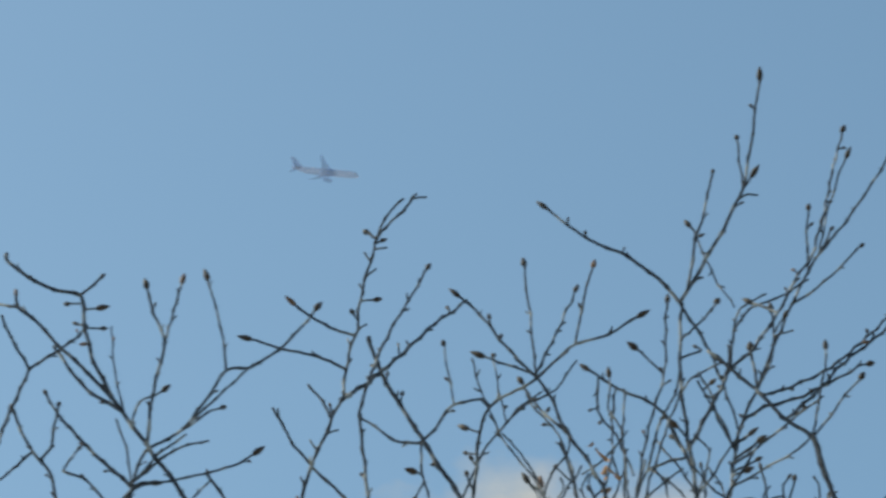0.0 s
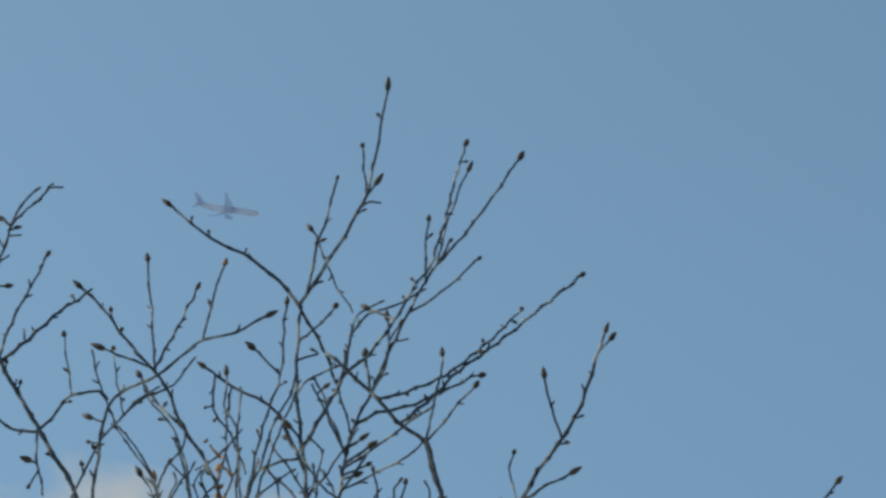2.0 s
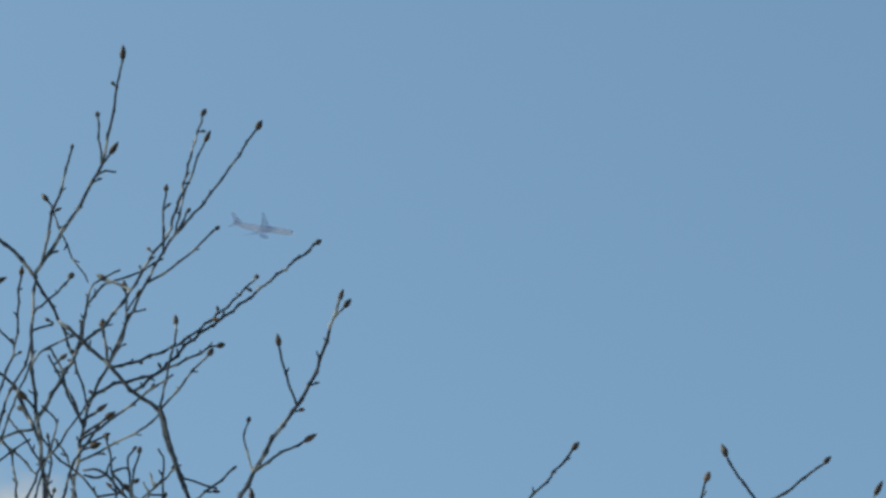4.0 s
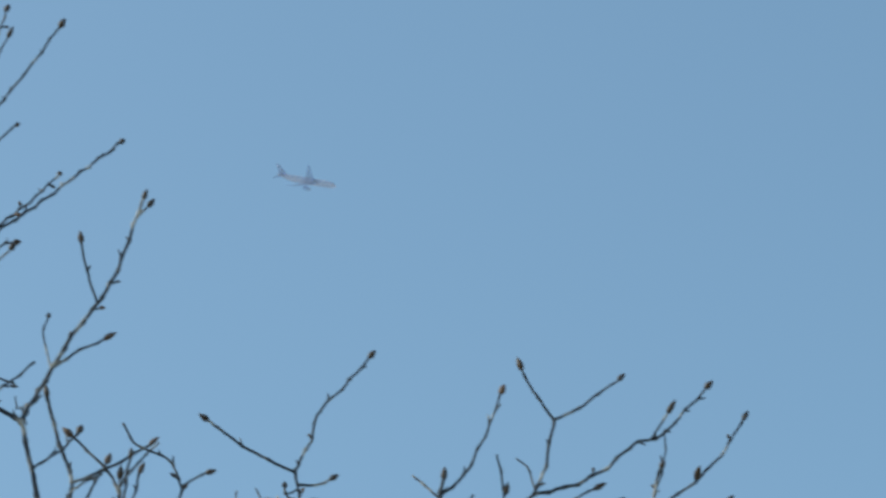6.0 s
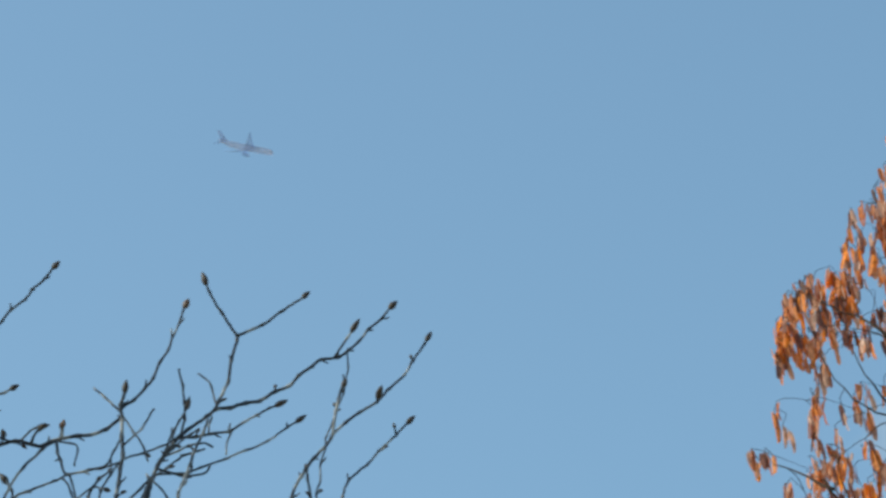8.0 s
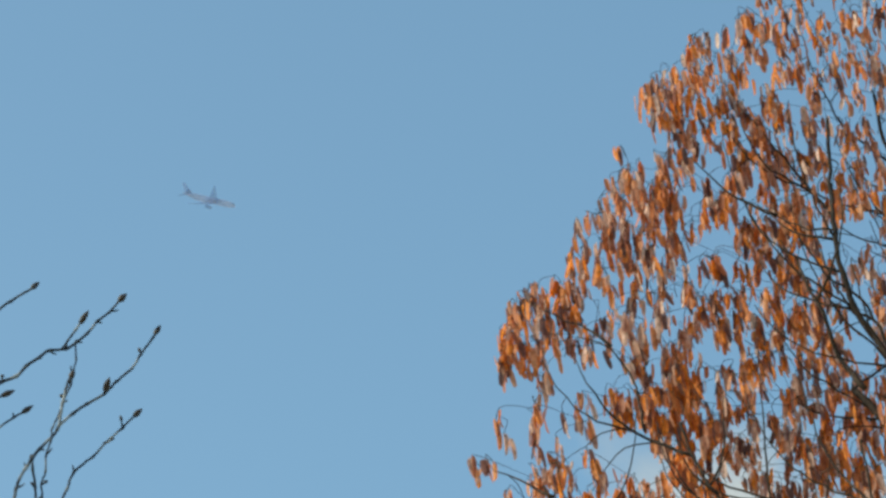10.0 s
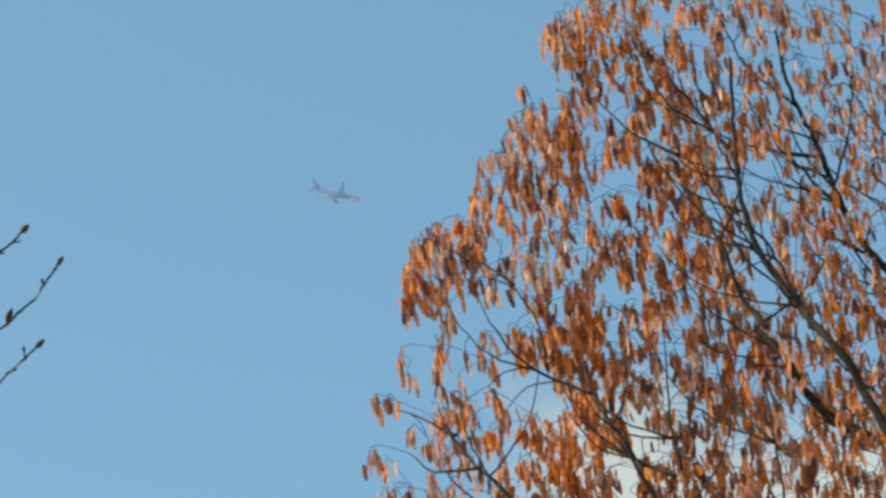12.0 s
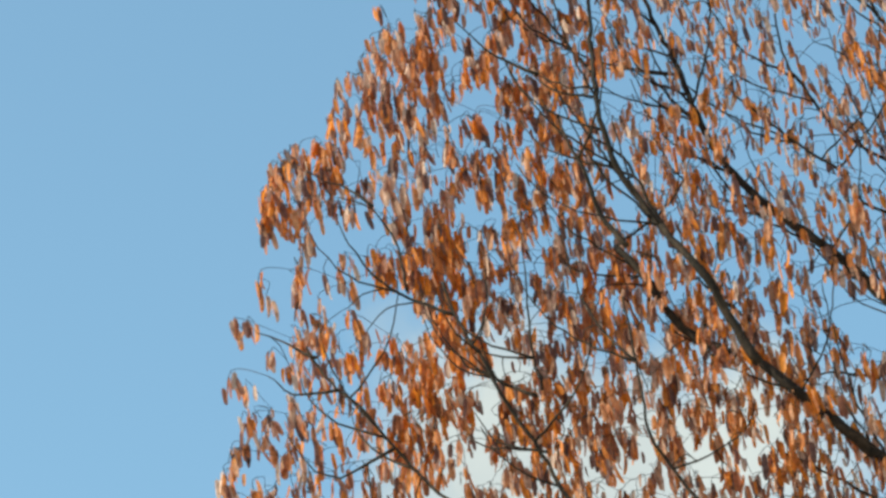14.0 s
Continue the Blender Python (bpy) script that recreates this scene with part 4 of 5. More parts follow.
grow(-0.90, 2.2, 2.0, (1.333, 6.42, 5.251), (1.330, 6.41, 5.269))
grow(0.80, 3.4, 2.4, (1.378, 6.42, 5.261), (1.388, 6.41, 5.278), (1.400, 6.40, 5.288))
grow(-0.90, 2.2, 2.0, (1.433, 6.42, 5.271), (1.434, 6.41, 5.300))
grow(1.00, 3.4, 2.4, (0.960, 6.42, 5.020), (0.970, 6.42, 5.180), (0.976, 6.41, 5.266), (0.989, 6.40, 5.322), (0.999, 6.39, 5.356))
grow(1.00, 3.4, 2.4, (0.946, 6.42, 5.019), (0.956, 6.42, 5.179), (0.957, 6.41, 5.295), (0.960, 6.40, 5.348))
grow(-0.90, 3.4, 2.4, (1.021, 6.42, 5.024), (1.031, 6.42, 5.184), (1.042, 6.41, 5.231), (1.062, 6.40, 5.255))
grow(0, 3.8, 2.6, (0.603, 5.92, 5.078), (0.599, 5.92, 5.119), (0.580, 5.92, 5.139), (0.554, 5.92, 5.153), (0.561, 5.92, 5.184), (0.540, 5.92, 5.213), (0.525, 5.92, 5.234))
grow(0, 3.0, 2.2, (0.525, 5.92, 5.234), (0.509, 5.93, 5.250), (0.488, 5.94, 5.253))
grow(0, 2.6, 2.2, (0.525, 5.92, 5.231), (0.504, 5.91, 5.220), (0.486, 5.90, 5.219))
grow(0, 2.2, 1.9, (0.525, 5.92, 5.236), (0.529, 5.92, 5.253), (0.540, 5.92, 5.268))
grow(0, 2.6, 2.0, (0.580, 5.92, 5.139), (0.567, 5.92, 5.175), (0.563, 5.92, 5.217), (0.559, 5.92, 5.248), (0.535, 5.92, 5.239))
grow(-0.93, 2.4, 2.0, (0.559, 5.92, 5.244), (0.562, 5.93, 5.276), (0.576, 5.94, 5.302))
grow(-0.93, 2.4, 2.0, (0.512, 5.92, 5.184), (0.544, 5.93, 5.206), (0.580, 5.94, 5.238))
grow(0, 2.4, 2.0, (0.554, 5.92, 5.155), (0.535, 5.92, 5.173), (0.518, 5.92, 5.185))
grow(0, 2.6, 2.0, (0.603, 5.92, 5.132), (0.614, 5.92, 5.174), (0.619, 5.92, 5.221), (0.621, 5.92, 5.265), (0.612, 5.92, 5.287))
grow(0, 2.2, 1.9, (0.615, 5.92, 5.200), (0.596, 5.92, 5.198), (0.586, 5.92, 5.221))
grow(0, 2.2, 1.9, (0.617, 5.92, 5.226), (0.604, 5.93, 5.221), (0.599, 5.94, 5.252))
grow(0, 2.4, 1.9, (0.576, 5.92, 5.172), (0.591, 5.92, 5.190), (0.597, 5.92, 5.197))
grow(0, 3.0, 2.2, (0.629, 5.92, 5.155), (0.653, 5.93, 5.170), (0.688, 5.94, 5.191))
grow(0, 2.8, 2.2, (0.582, 5.92, 5.144), (0.604, 5.93, 5.169), (0.633, 5.94, 5.166), (0.659, 5.95, 5.200))
grow(0, 2.8, 2.2, (0.554, 5.92, 5.151), (0.537, 5.93, 5.132), (0.508, 5.94, 5.100))
grow(0, 2.6, 2.0, (0.564, 5.92, 5.138), (0.545, 5.92, 5.126), (0.534, 5.92, 5.090))
grow(0, 3.0, 2.4, (0.595, 5.92, 5.121), (0.577, 5.92, 5.098), (0.573, 5.92, 5.076))
grow(-0.93, 2.2, 2.0, (0.544, 5.92, 5.074), (0.553, 5.92, 5.096), (0.564, 5.92, 5.110))
grow(0, 1.7, 1.4, (0.719, 5.92, 5.144), (0.711, 5.92, 5.165), (0.710, 5.92, 5.189))
grow(0, 2.0, 1.8, (0.636, 5.92, 5.250), (0.650, 5.92, 5.258))
grow(0, 2.0, 1.8, (0.719, 5.92, 5.126), (0.729, 5.92, 5.135))
grow(0, 3.0, 2.4, (1.308, 6.40, 5.130), (1.359, 6.40, 5.146), (1.421, 6.40, 5.177), (1.443, 6.40, 5.193))
grow(0, 2.6, 2.0, (1.441, 6.40, 5.190), (1.453, 6.41, 5.172), (1.463, 6.42, 5.144))
grow(0, 2.4, 2.0, (1.425, 6.40, 5.182), (1.441, 6.39, 5.162), (1.448, 6.38, 5.121))
grow(0, 2.2, 1.8, (1.426, 6.40, 5.218), (1.419, 6.40, 5.216))
grow(-1.0, 2.2, 2.0, (1.463, 6.40, 5.141), (1.487, 6.40, 5.170), (1.515, 6.40, 5.165))
grow(0, 2.4, 2.0, (1.530, 6.40, 5.243), (1.514, 6.41, 5.224), (1.477, 6.42, 5.212))
grow(0, 2.6, 2.2, (1.540, 6.40, 5.223), (1.517, 6.39, 5.201), (1.490, 6.38, 5.170))
grow(0, 3.0, 2.4, (1.609, 6.40, 5.212), (1.653, 6.40, 5.208), (1.695, 6.40, 5.219), (1.703, 6.40, 5.232))
grow(0, 2.6, 2.0, (1.628, 6.40, 5.237), (1.664, 6.41, 5.275), (1.682, 6.42, 5.271), (1.656, 6.43, 5.267))
grow(0, 2.4, 1.9, (1.629, 6.40, 5.266), (1.639, 6.40, 5.300), (1.650, 6.40, 5.325))
grow(0, 2.4, 2.0, (1.706, 6.40, 5.288), (1.707, 6.41, 5.324), (1.716, 6.42, 5.347))
grow(0, 2.6, 2.0, (1.672, 6.40, 5.275), (1.695, 6.40, 5.279), (1.711, 6.40, 5.272))
grow(0, 2.4, 2.0, (1.598, 6.40, 5.191), (1.620, 6.41, 5.176), (1.636, 6.42, 5.156))
grow(0, 2.2, 1.8, (1.741, 6.40, 5.310), (1.737, 6.40, 5.283), (1.734, 6.40, 5.258))
grow(0, 2.6, 2.0, (1.676, 6.40, 5.252), (1.662, 6.38, 5.212), (1.648, 6.36, 5.179), (1.625, 6.34, 5.138))
grow(0, 2.2, 1.8, (1.588, 6.40, 5.195), (1.584, 6.40, 5.206))


# ---- the tree that kept its orange leaves ----
YAW, FAR = radians(28.0), 16.5
orange = tagged(new("leafy_tree"), "tall tree hung with withered orange-brown leaves in spring sun", "tree")
TRUNK_U = 3.1
RIGHT, AWAY = Vector((math.cos(YAW), -math.sin(YAW), 0)), Vector((math.sin(YAW), math.cos(YAW), 0))
orange.matrix_world = Matrix.Translation(AWAY * FAR + RIGHT * TRUNK_U) @ Matrix.Rotation(-YAW, 4, "Z")
crown = random.Random(23)
NODES = []


def bough_mesh(points, thick, thin, name="branch"):
    line = smooth_line(points, 0.06)
    n = len(line) - 1
    for i in range(1, n):
        line[i] = line[i] + Vector((crown.gauss(0, 0.0035), crown.gauss(0, 0.005), crown.gauss(0, 0.0035)))
    verts, faces = [], []
    radii = [(thick + (thin - thick) * (i / n) ** 0.8) * 0.001 * crown.uniform(0.92, 1.1) for i in range(n + 1)]
    tube(line, radii, 9, verts, faces)
    part(name, mesh(name, verts, faces, LIMB_BARK), orange)
    for i in range(n // 4, n + 1):
        NODES.append((line[i], radii[i]))


def bough(thick, thin, depth, *points):
    """A bough through (right, height) points at one depth of the crown; those that begin far out are carried back to the trunk."""
    p = [Vector((u - TRUNK_U, depth + 0.05 * math.sin(i * 1.7 + u), z)) for i, (u, z) in enumerate(points)]
    if thick > 10 and (p[0].x > -1.8 or p[0].z < 9.9):
        run = -p[0].x
        p = [Vector((0, 0, max(3.2, p[0].z - 0.35 - run * 0.75))), Vector((p[0].x * 0.45, depth * 0.6, p[0].z - run * 0.28)), *p]
        bough_mesh(p, thick * 1.35, thin)
    else:
        bough_mesh(p, thick, thin if thick > 10 else 2.2)


def orange_trunk():
    verts, faces = [], []
    line = smooth_line([Vector(p) for p in ((0, 0, -0.2), (0.03, 0, 0.4), (-0.06, 0.05, 3), (0.05, -0.05, 6.5), (-0.05, 0.04, 10), (0.05, 0, 13.4))], 0.2)
    n = len(line) - 1
    tube(line, [0.20 * (1 - i / n) ** 0.75 + 0.015 + 0.1 * max(0, 1 - i / 5) ** 2 for i in range(n + 1)], 16, verts, faces)
    part("trunk", mesh("trunk", verts, faces, LIMB_BARK), orange)
    for q in line[n // 2:]:
        NODES.append((q, 0.03))


orange_trunk()
bough(41, 15, 0.0, (1.52, 9.47), (1.26, 9.72), (1.09, 9.90), (0.97, 10.06), (0.77, 10.21), (0.64, 10.35), (0.54, 10.54), (0.44, 10.73))
bough(23, 8, -0.3, (0.96, 9.93), (0.87, 10.15), (0.80, 10.33), (0.70, 10.52), (0.57, 10.80), (0.49, 10.99), (0.45, 11.26), (0.46, 11.47), (0.47, 11.68), (0.50, 11.99))
bough(33, 8, 0.4, (1.74, 10.41), (1.48, 10.69), (1.34, 10.84), (1.17, 11.05), (1.05, 11.28), (0.95, 11.48), (0.90, 11.68), (0.86, 11.94), (0.79, 12.20), (0.76, 12.53))
bough(15, 5, -0.3, (0.48, 10.58), (0.39, 10.77), (0.35, 10.96), (0.30, 11.08), (0.27, 11.30))
bough(15, 5, -0.5, (0.65, 9.16), (0.51, 9.38), (0.44, 9.53), (0.43, 9.78), (0.43, 10.00), (0.42, 10.22))
bough(20, 6, -0.6, (0.11, 9.20), (-0.02, 9.50), (-0.13, 9.71), (-0.22, 9.94), (-0.30, 10.18), (-0.34, 10.38))
bough(14, 5, -0.5, (-0.40, 9.33), (-0.51, 9.47), (-0.63, 9.65), (-0.76, 9.84), (-0.84, 9.94), (-0.92, 10.11), (-0.96, 10.20))
bough(10, 4, -0.4, (-0.31, 10.29), (-0.50, 10.44), (-0.64, 10.57), (-0.72, 10.70), (-0.76, 10.84))
bough(8, 4, -0.3, (-0.50, 10.49), (-0.52, 10.75), (-0.60, 10.94), (-0.75, 11.00))
bough(15, 5, 0.6, (1.87, 11.29), (1.65, 11.42), (1.52, 11.57), (1.45, 11.80), (1.39, 11.97), (1.38, 12.20))
bough(13, 5, 0.3, (1.79, 10.87), (1.60, 10.94), (1.50, 11.11), (1.41, 11.25), (1.31, 11.39), (1.10, 11.61))
bough(15, 5, 0.5, (2.00, 11.89), (1.82, 12.09), (1.68, 12.24), (1.50, 12.47))
bough(10, 4, 0.6, (1.93, 11.65), (1.77, 11.81), (1.63, 11.93), (1.54, 12.04))
bough(8, 4, -0.5, (0.02, 9.82), (0.00, 10.07), (0.02, 10.35), (0.03, 10.57))
bough(10, 4, -0.2, (0.65, 10.73), (0.53, 11.10), (0.41, 11.18), (0.27, 11.48), (0.21, 11.61))
bough(10, 4, 0.2, (0.90, 11.46), (0.75, 11.70), (0.62, 11.88), (0.55, 12.12))
bough(10, 4, -0.6, (-0.01, 9.74), (-0.16, 9.88), (-0.21, 10.05), (-0.15, 10.15))
bough(8, 4, -0.6, (0.00, 9.47), (-0.20, 9.58), (-0.28, 9.71))
bough(8, 4, -0.5, (-0.63, 9.63), (-0.88, 9.57), (-1.02, 9.65), (-1.08, 9.76))
bough(8, 4, -0.5, (-0.92, 10.11), (-1.06, 10.25), (-1.17, 10.32))
bough(8, 4, -0.5, (-0.84, 9.94), (-1.03, 9.99), (-1.14, 10.10))
bough(8, 4, -0.4, (-0.60, 10.88), (-0.73, 11.05), (-0.88, 11.14))
bough(10, 4, -0.2, (0.21, 11.58), (-0.00, 11.77), (-0.14, 11.95))
bough(10, 4, 0.0, (0.47, 11.66), (0.28, 12.04), (0.11, 12.32))
bough(8, 4, 0.3, (1.52, 10.07), (1.28, 10.12), (1.06, 10.04))
bough(10, 4, 0.3, (1.42, 9.47), (1.15, 9.68), (0.97, 9.77))
bough(8, 4, 0.3, (1.00, 10.45), (0.93, 10.52), (1.05, 10.62))
bough(8, 4, 0.4, (1.03, 11.30), (0.90, 11.37), (0.77, 11.54), (0.63, 11.66))
bough(8, 4, 0.4, (1.17, 11.04), (0.99, 11.08), (0.86, 11.10))
# the far side of the crown, turned away from the view
for s in range(9):
    z0, lift = 6.2 + 0.75 * s, crown.uniform(0.5, 1.2)
    reach = 2.6 * math.sin(math.pi * (0.25 + 0.07 * s))
    bough_mesh([Vector((0, 0, z0)), Vector((reach * 0.4, crown.uniform(-0.5, 0.5), z0 + lift * 0.5)),
                Vector((reach, crown.uniform(-1.2, 1.2), z0 + lift + 0.7))], 38, 6)

# thinner side branches that sweep up and outward from the boughs
stems = [q for q, rad in NODES if rad > 0.006 and -0.9 < q.x + TRUNK_U < 2.9 and 9.3 < q.z < 12.4 and q.y < 0.9]
for s in range(95):
    q = crown.choice(stems)
    run, rise = crown.uniform(0.12, 0.6), crown.uniform(0.3, 0.95)
    deep = crown.uniform(-0.25, 0.3)
    if s % 5 == 0:
        run = -run
    if q.x + TRUNK_U < 0.4:
        run, rise = run * 0.7, rise * 0.6
    end = q + Vector((-run, deep, rise))
    if end.x + TRUNK_U < float(np.interp(end.z, (9.9, 11.1, 11.8, 12.4, 12.9), (-1.3, -1.0, -0.6, -0.2, 0.5))):
        continue
    bough_mesh([q, q + Vector((-run * 0.6, deep * 0.4, rise * 0.32)), q + Vector((-run * 0.88, deep * 0.7, rise * 0.66)), end],
               crown.uniform(5.0, 7.5), 2.2, "side_branch")

# the crown's outline on the open side: height, and how far right of the axis of view it begins
OUTLINE = ((9.00, -1.56), (9.66, -1.49), (9.90, -1.41), (10.15, -1.30), (10.45, -1.06), (10.62, -1.00), (10.80, -1.00), (10.92, -1.08), (11.11, -1.13), (11.33, -1.10), (11.44, -1.01), (11.50, -0.87), (11.55, -0.78), (11.69, -0.73), (11.75, -0.67), (11.90, -0.63), (11.98, -0.53), (12.10, -0.41), (12.15, -0.24), (12.24, -0.22), (12.34, -0.34), (12.50, -0.33), (12.57, -0.12), (12.70, -0.09), (12.78, 0.07), (12.93, 0.30), (13.60, 1.20), (14.40, 2.90))
GAPS = ((-0.58, 10.54, 0.12), (-0.51, 10.46, 0.09), (-0.13, 11.54, 0.08), (-0.08, 11.60, 0.07), (-0.30, 11.40, 0.05), (-0.63, 11.09, 0.06), (-0.64, 11.36, 0.09), (-0.66, 10.96, 0.11), (-0.08, 11.57, 0.09), (-0.13, 11.36, 0.07), (-0.09, 11.99, 0.09), (-0.74, 10.65, 0.12), (-1.14, 10.26, 0.09), (-1.23, 9.87, 0.10), (-1.09, 10.96, 0.10), (-0.83, 10.93, 0.07), (0.59, 11.54, 0.09), (0.50, 10.94, 0.09), (0.49, 11.21, 0.05), (1.49, 11.59, 0.12), (1.60, 10.92, 0.09), (0.66, 10.49, 0.06), (1.48, 10.12, 0.13), (0.67, 9.57, 0.09), (0.28, 10.16, 0.06), (0.38, 9.60, 0.08), (-0.14, 10.25, 0.09), (-0.20, 10.09, 0.06), (-0.90, 9.95, 0.06), (1.03, 11.61, 0.05), (0.21, 10.54, 0.05), (1.36, 10.27, 0.09), (1.05, 10.39, 0.05))
CLUMPS = ((-0.29, 12.04), (-0.27, 11.94), (-0.04, 11.76), (-0.98, 10.50), (-0.92, 11.38), (-1.03, 11.22), (-0.33, 10.98), (-0.29, 10.83), (-0.43, 10.70), (-0.35, 10.57), (-0.42, 11.88), (-0.56, 10.38), (-0.39, 10.35), (-0.24, 10.32), (-0.43, 10.18), (-0.54, 10.02), (-0.59, 9.87), (0.03, 10.05), (0.33, 11.81), (0.21, 11.73), (0.59, 11.82), (1.10, 11.55), (0.94, 11.33), (0.77, 11.30), (1.28, 11.30), (1.74, 11.57), (0.88, 10.88), (0.27, 11.15), (0.42, 10.56), (0.32, 10.46), (0.61, 10.15), (0.60, 10.04), (0.69, 9.83), (0.26, 9.97), (0.09, 9.76), (0.59, 10.62), (0.88, 10.45), (1.01, 9.64), (1.09, 9.75), (0.68, 10.31), (1.11, 10.06), (-0.54, 10.84), (0.03, 11.95))
TIPS = ((-1.02, 11.44), (-1.10, 11.32), (-1.13, 11.16), (-0.91, 11.48), (-0.78, 11.42), (-0.72, 11.84), (-0.66, 11.86), (-0.59, 11.94), (-0.77, 11.65), (-0.71, 11.63), (-0.46, 12.06), (-0.48, 12.20), (-1.31, 10.67), (-1.25, 10.66), (-1.35, 10.40), (-1.29, 10.35), (-1.16, 10.48), (-1.10, 10.41), (-1.17, 10.89), (-1.16, 10.76), (-1.02, 10.79), (-1.02, 10.70), (-0.89, 10.85), (-0.79, 10.76), (-0.80, 10.63), (-0.73, 10.50), (-0.97, 10.57), (-0.92, 10.56), (-1.28, 10.17), (-1.20, 10.17), (-1.08, 10.13), (-0.94, 10.09), (-1.34, 10.06), (-1.39, 10.00), (-1.44, 9.91), (-1.15, 9.96), (-1.06, 9.86), (-0.35, 12.50), (-0.30, 12.47), (-0.24, 12.50), (-0.13, 12.58), (-0.10, 12.70), (0.08, 12.79), (0.20, 12.87))


def crown_edge(z):
    return float(np.interp(z, [q[0] for q in OUTLINE], [q[1] for q in OUTLINE]))


def spray_places(count):
    """Where the leaf sprays hang: the listed ends of twigs, then an even, slightly bunched scatter over the crown."""
    out, cells, bunched = [], {}, set()
    for u, z in TIPS:
        w = crown.uniform(-0.35, 0.15)
        out.append(Vector((u * (1 + w / FAR) - TRUNK_U + 0.02, w, 1.6 + (z - 1.6) * (1 + w / FAR))))
    for attempt in range(count * 12):
        if len(out) >= count:
            break
        room = 5 if z < 11.2 and u > -0.2 else 4
        if crown.random() < 0.08:
            u, z = crown.choice(CLUMPS)
            u, z, room = u + crown.gauss(0, 0.07), z + crown.gauss(0, 0.09), 7
        else:
            u, z = crown.uniform(-1.6, 2.3), crown.uniform(9.1, 13.1)
            if crown.random() < 0.14:
                u, z = crown.uniform(2.3, 5.2), crown.uniform(8.6, 14.2)
        inside = u - crown_edge(z - 0.05) + 0.005
        if inside < 0.0 or z > 13.0 + 0.2 * u or any(math.hypot(u - a, z - 0.08 - b) < r for a, b, r in GAPS):
            continue
        if room == 7:
            pass
        elif u < -0.72 and 10.5 < z < 11.0:
            room = 1
        elif u < -0.35 and z < 10.5:
            room = 2
        elif 0.3 < u < 1.5 and z > 11.0:
            room = 3
        elif u > 0.8 and z < 10.3:
            room = 9
        cell = (int(u / 0.11 + 50), int(z / 0.11))
        # airy stretches between the bunches
        if cells.get(cell, 0) >= room or noise.noise((u * 9.0, z * 6.0, 4.2)) + crown.gauss(0, 0.2) < -0.36:
            continue
        cells[cell] = cells.get(cell, 0) + 1
        half = min(1.0, 0.12 + 0.5 * inside)
        w = crown.uniform(-half * 0.3, half)
        k = 1 + w / FAR
        out.append(Vector((u * k - TRUNK_U, w, 1.6 + (z - 1.6) * k)))
        if room == 7:
            bunched.add(tuple(out[-1]))
    return out, bunched


def blade(length, width, curl, fold, twist):
    """A withered leaf that hangs down from its stalk, folded along the midrib."""
    rows = ((0.0, 0.07), (0.07, 0.1), (0.15, 0.78), (0.38, 1.0), (0.68, 1.0), (0.91, 0.74), (1.0, 0.2))
    verts, faces = [], []
    for s, w in rows:
        bend, turn = curl * length * s * s, twist * s
        for side in (-1, 0, 1):
            x, y = side * w * width * 0.5, (abs(side) * fold * w * width * 0.5)
            verts.append((x * math.cos(turn) - y * math.sin(turn), x * math.sin(turn) + y * math.cos(turn) + bend, -length * s))
    for i in range(len(rows) - 1):
        for k in (0, 1):
            q = i * 3 + k
            faces.append((q, q + 3, q + 4, q + 1))
    return verts, faces


BLADES = [blade(crown.uniform(0.082, 0.115), crown.uniform(0.021, 0.031), crown.uniform(-0.22, 0.22), crown.uniform(0.3, 0.9), crown.uniform(-0.8, 0.8))
          for _ in range(12)]
BLADE_MESHES = [mesh("leaf", v, f, LEAF) for v, f in BLADES]


def old_leaves():
    """A few curled brown leaves that still cling to the bare tree."""
    mat, nodes, links, bsdf = material("old_brown_leaf")
    links.new(ramp(nodes, links, grain(nodes, links, 60, 4), (0.3, (0.10, 0.045, 0.02)), (0.7, (0.30, 0.15, 0.06))), bsdf.inputs["Base Color"])
    bsdf.inputs["Roughness"].default_value = 0.8
    kinds = [mesh("old_leaf", *blade(0.032, 0.012, c, 0.8, t), mat) for c, t in ((0.4, 1.2), (-0.5, -0.8), (0.2, 2.0))]
    for i in range(12):
        at = Vector((0.290 + crown.gauss(0, 0.016), 6.35 + crown.gauss(0, 0.02), 5.535 + crown.gauss(0, 0.025))) - BASE
        turn = Euler((crown.gauss(0, 0.5), crown.gauss(0, 0.5), crown.uniform(0, 6.28))).to_matrix().to_4x4()
        part("old_leaf", kinds[i % 3], bare, "curled brown leaf from last year", Matrix.Translation(at) @ turn)


old_leaves()


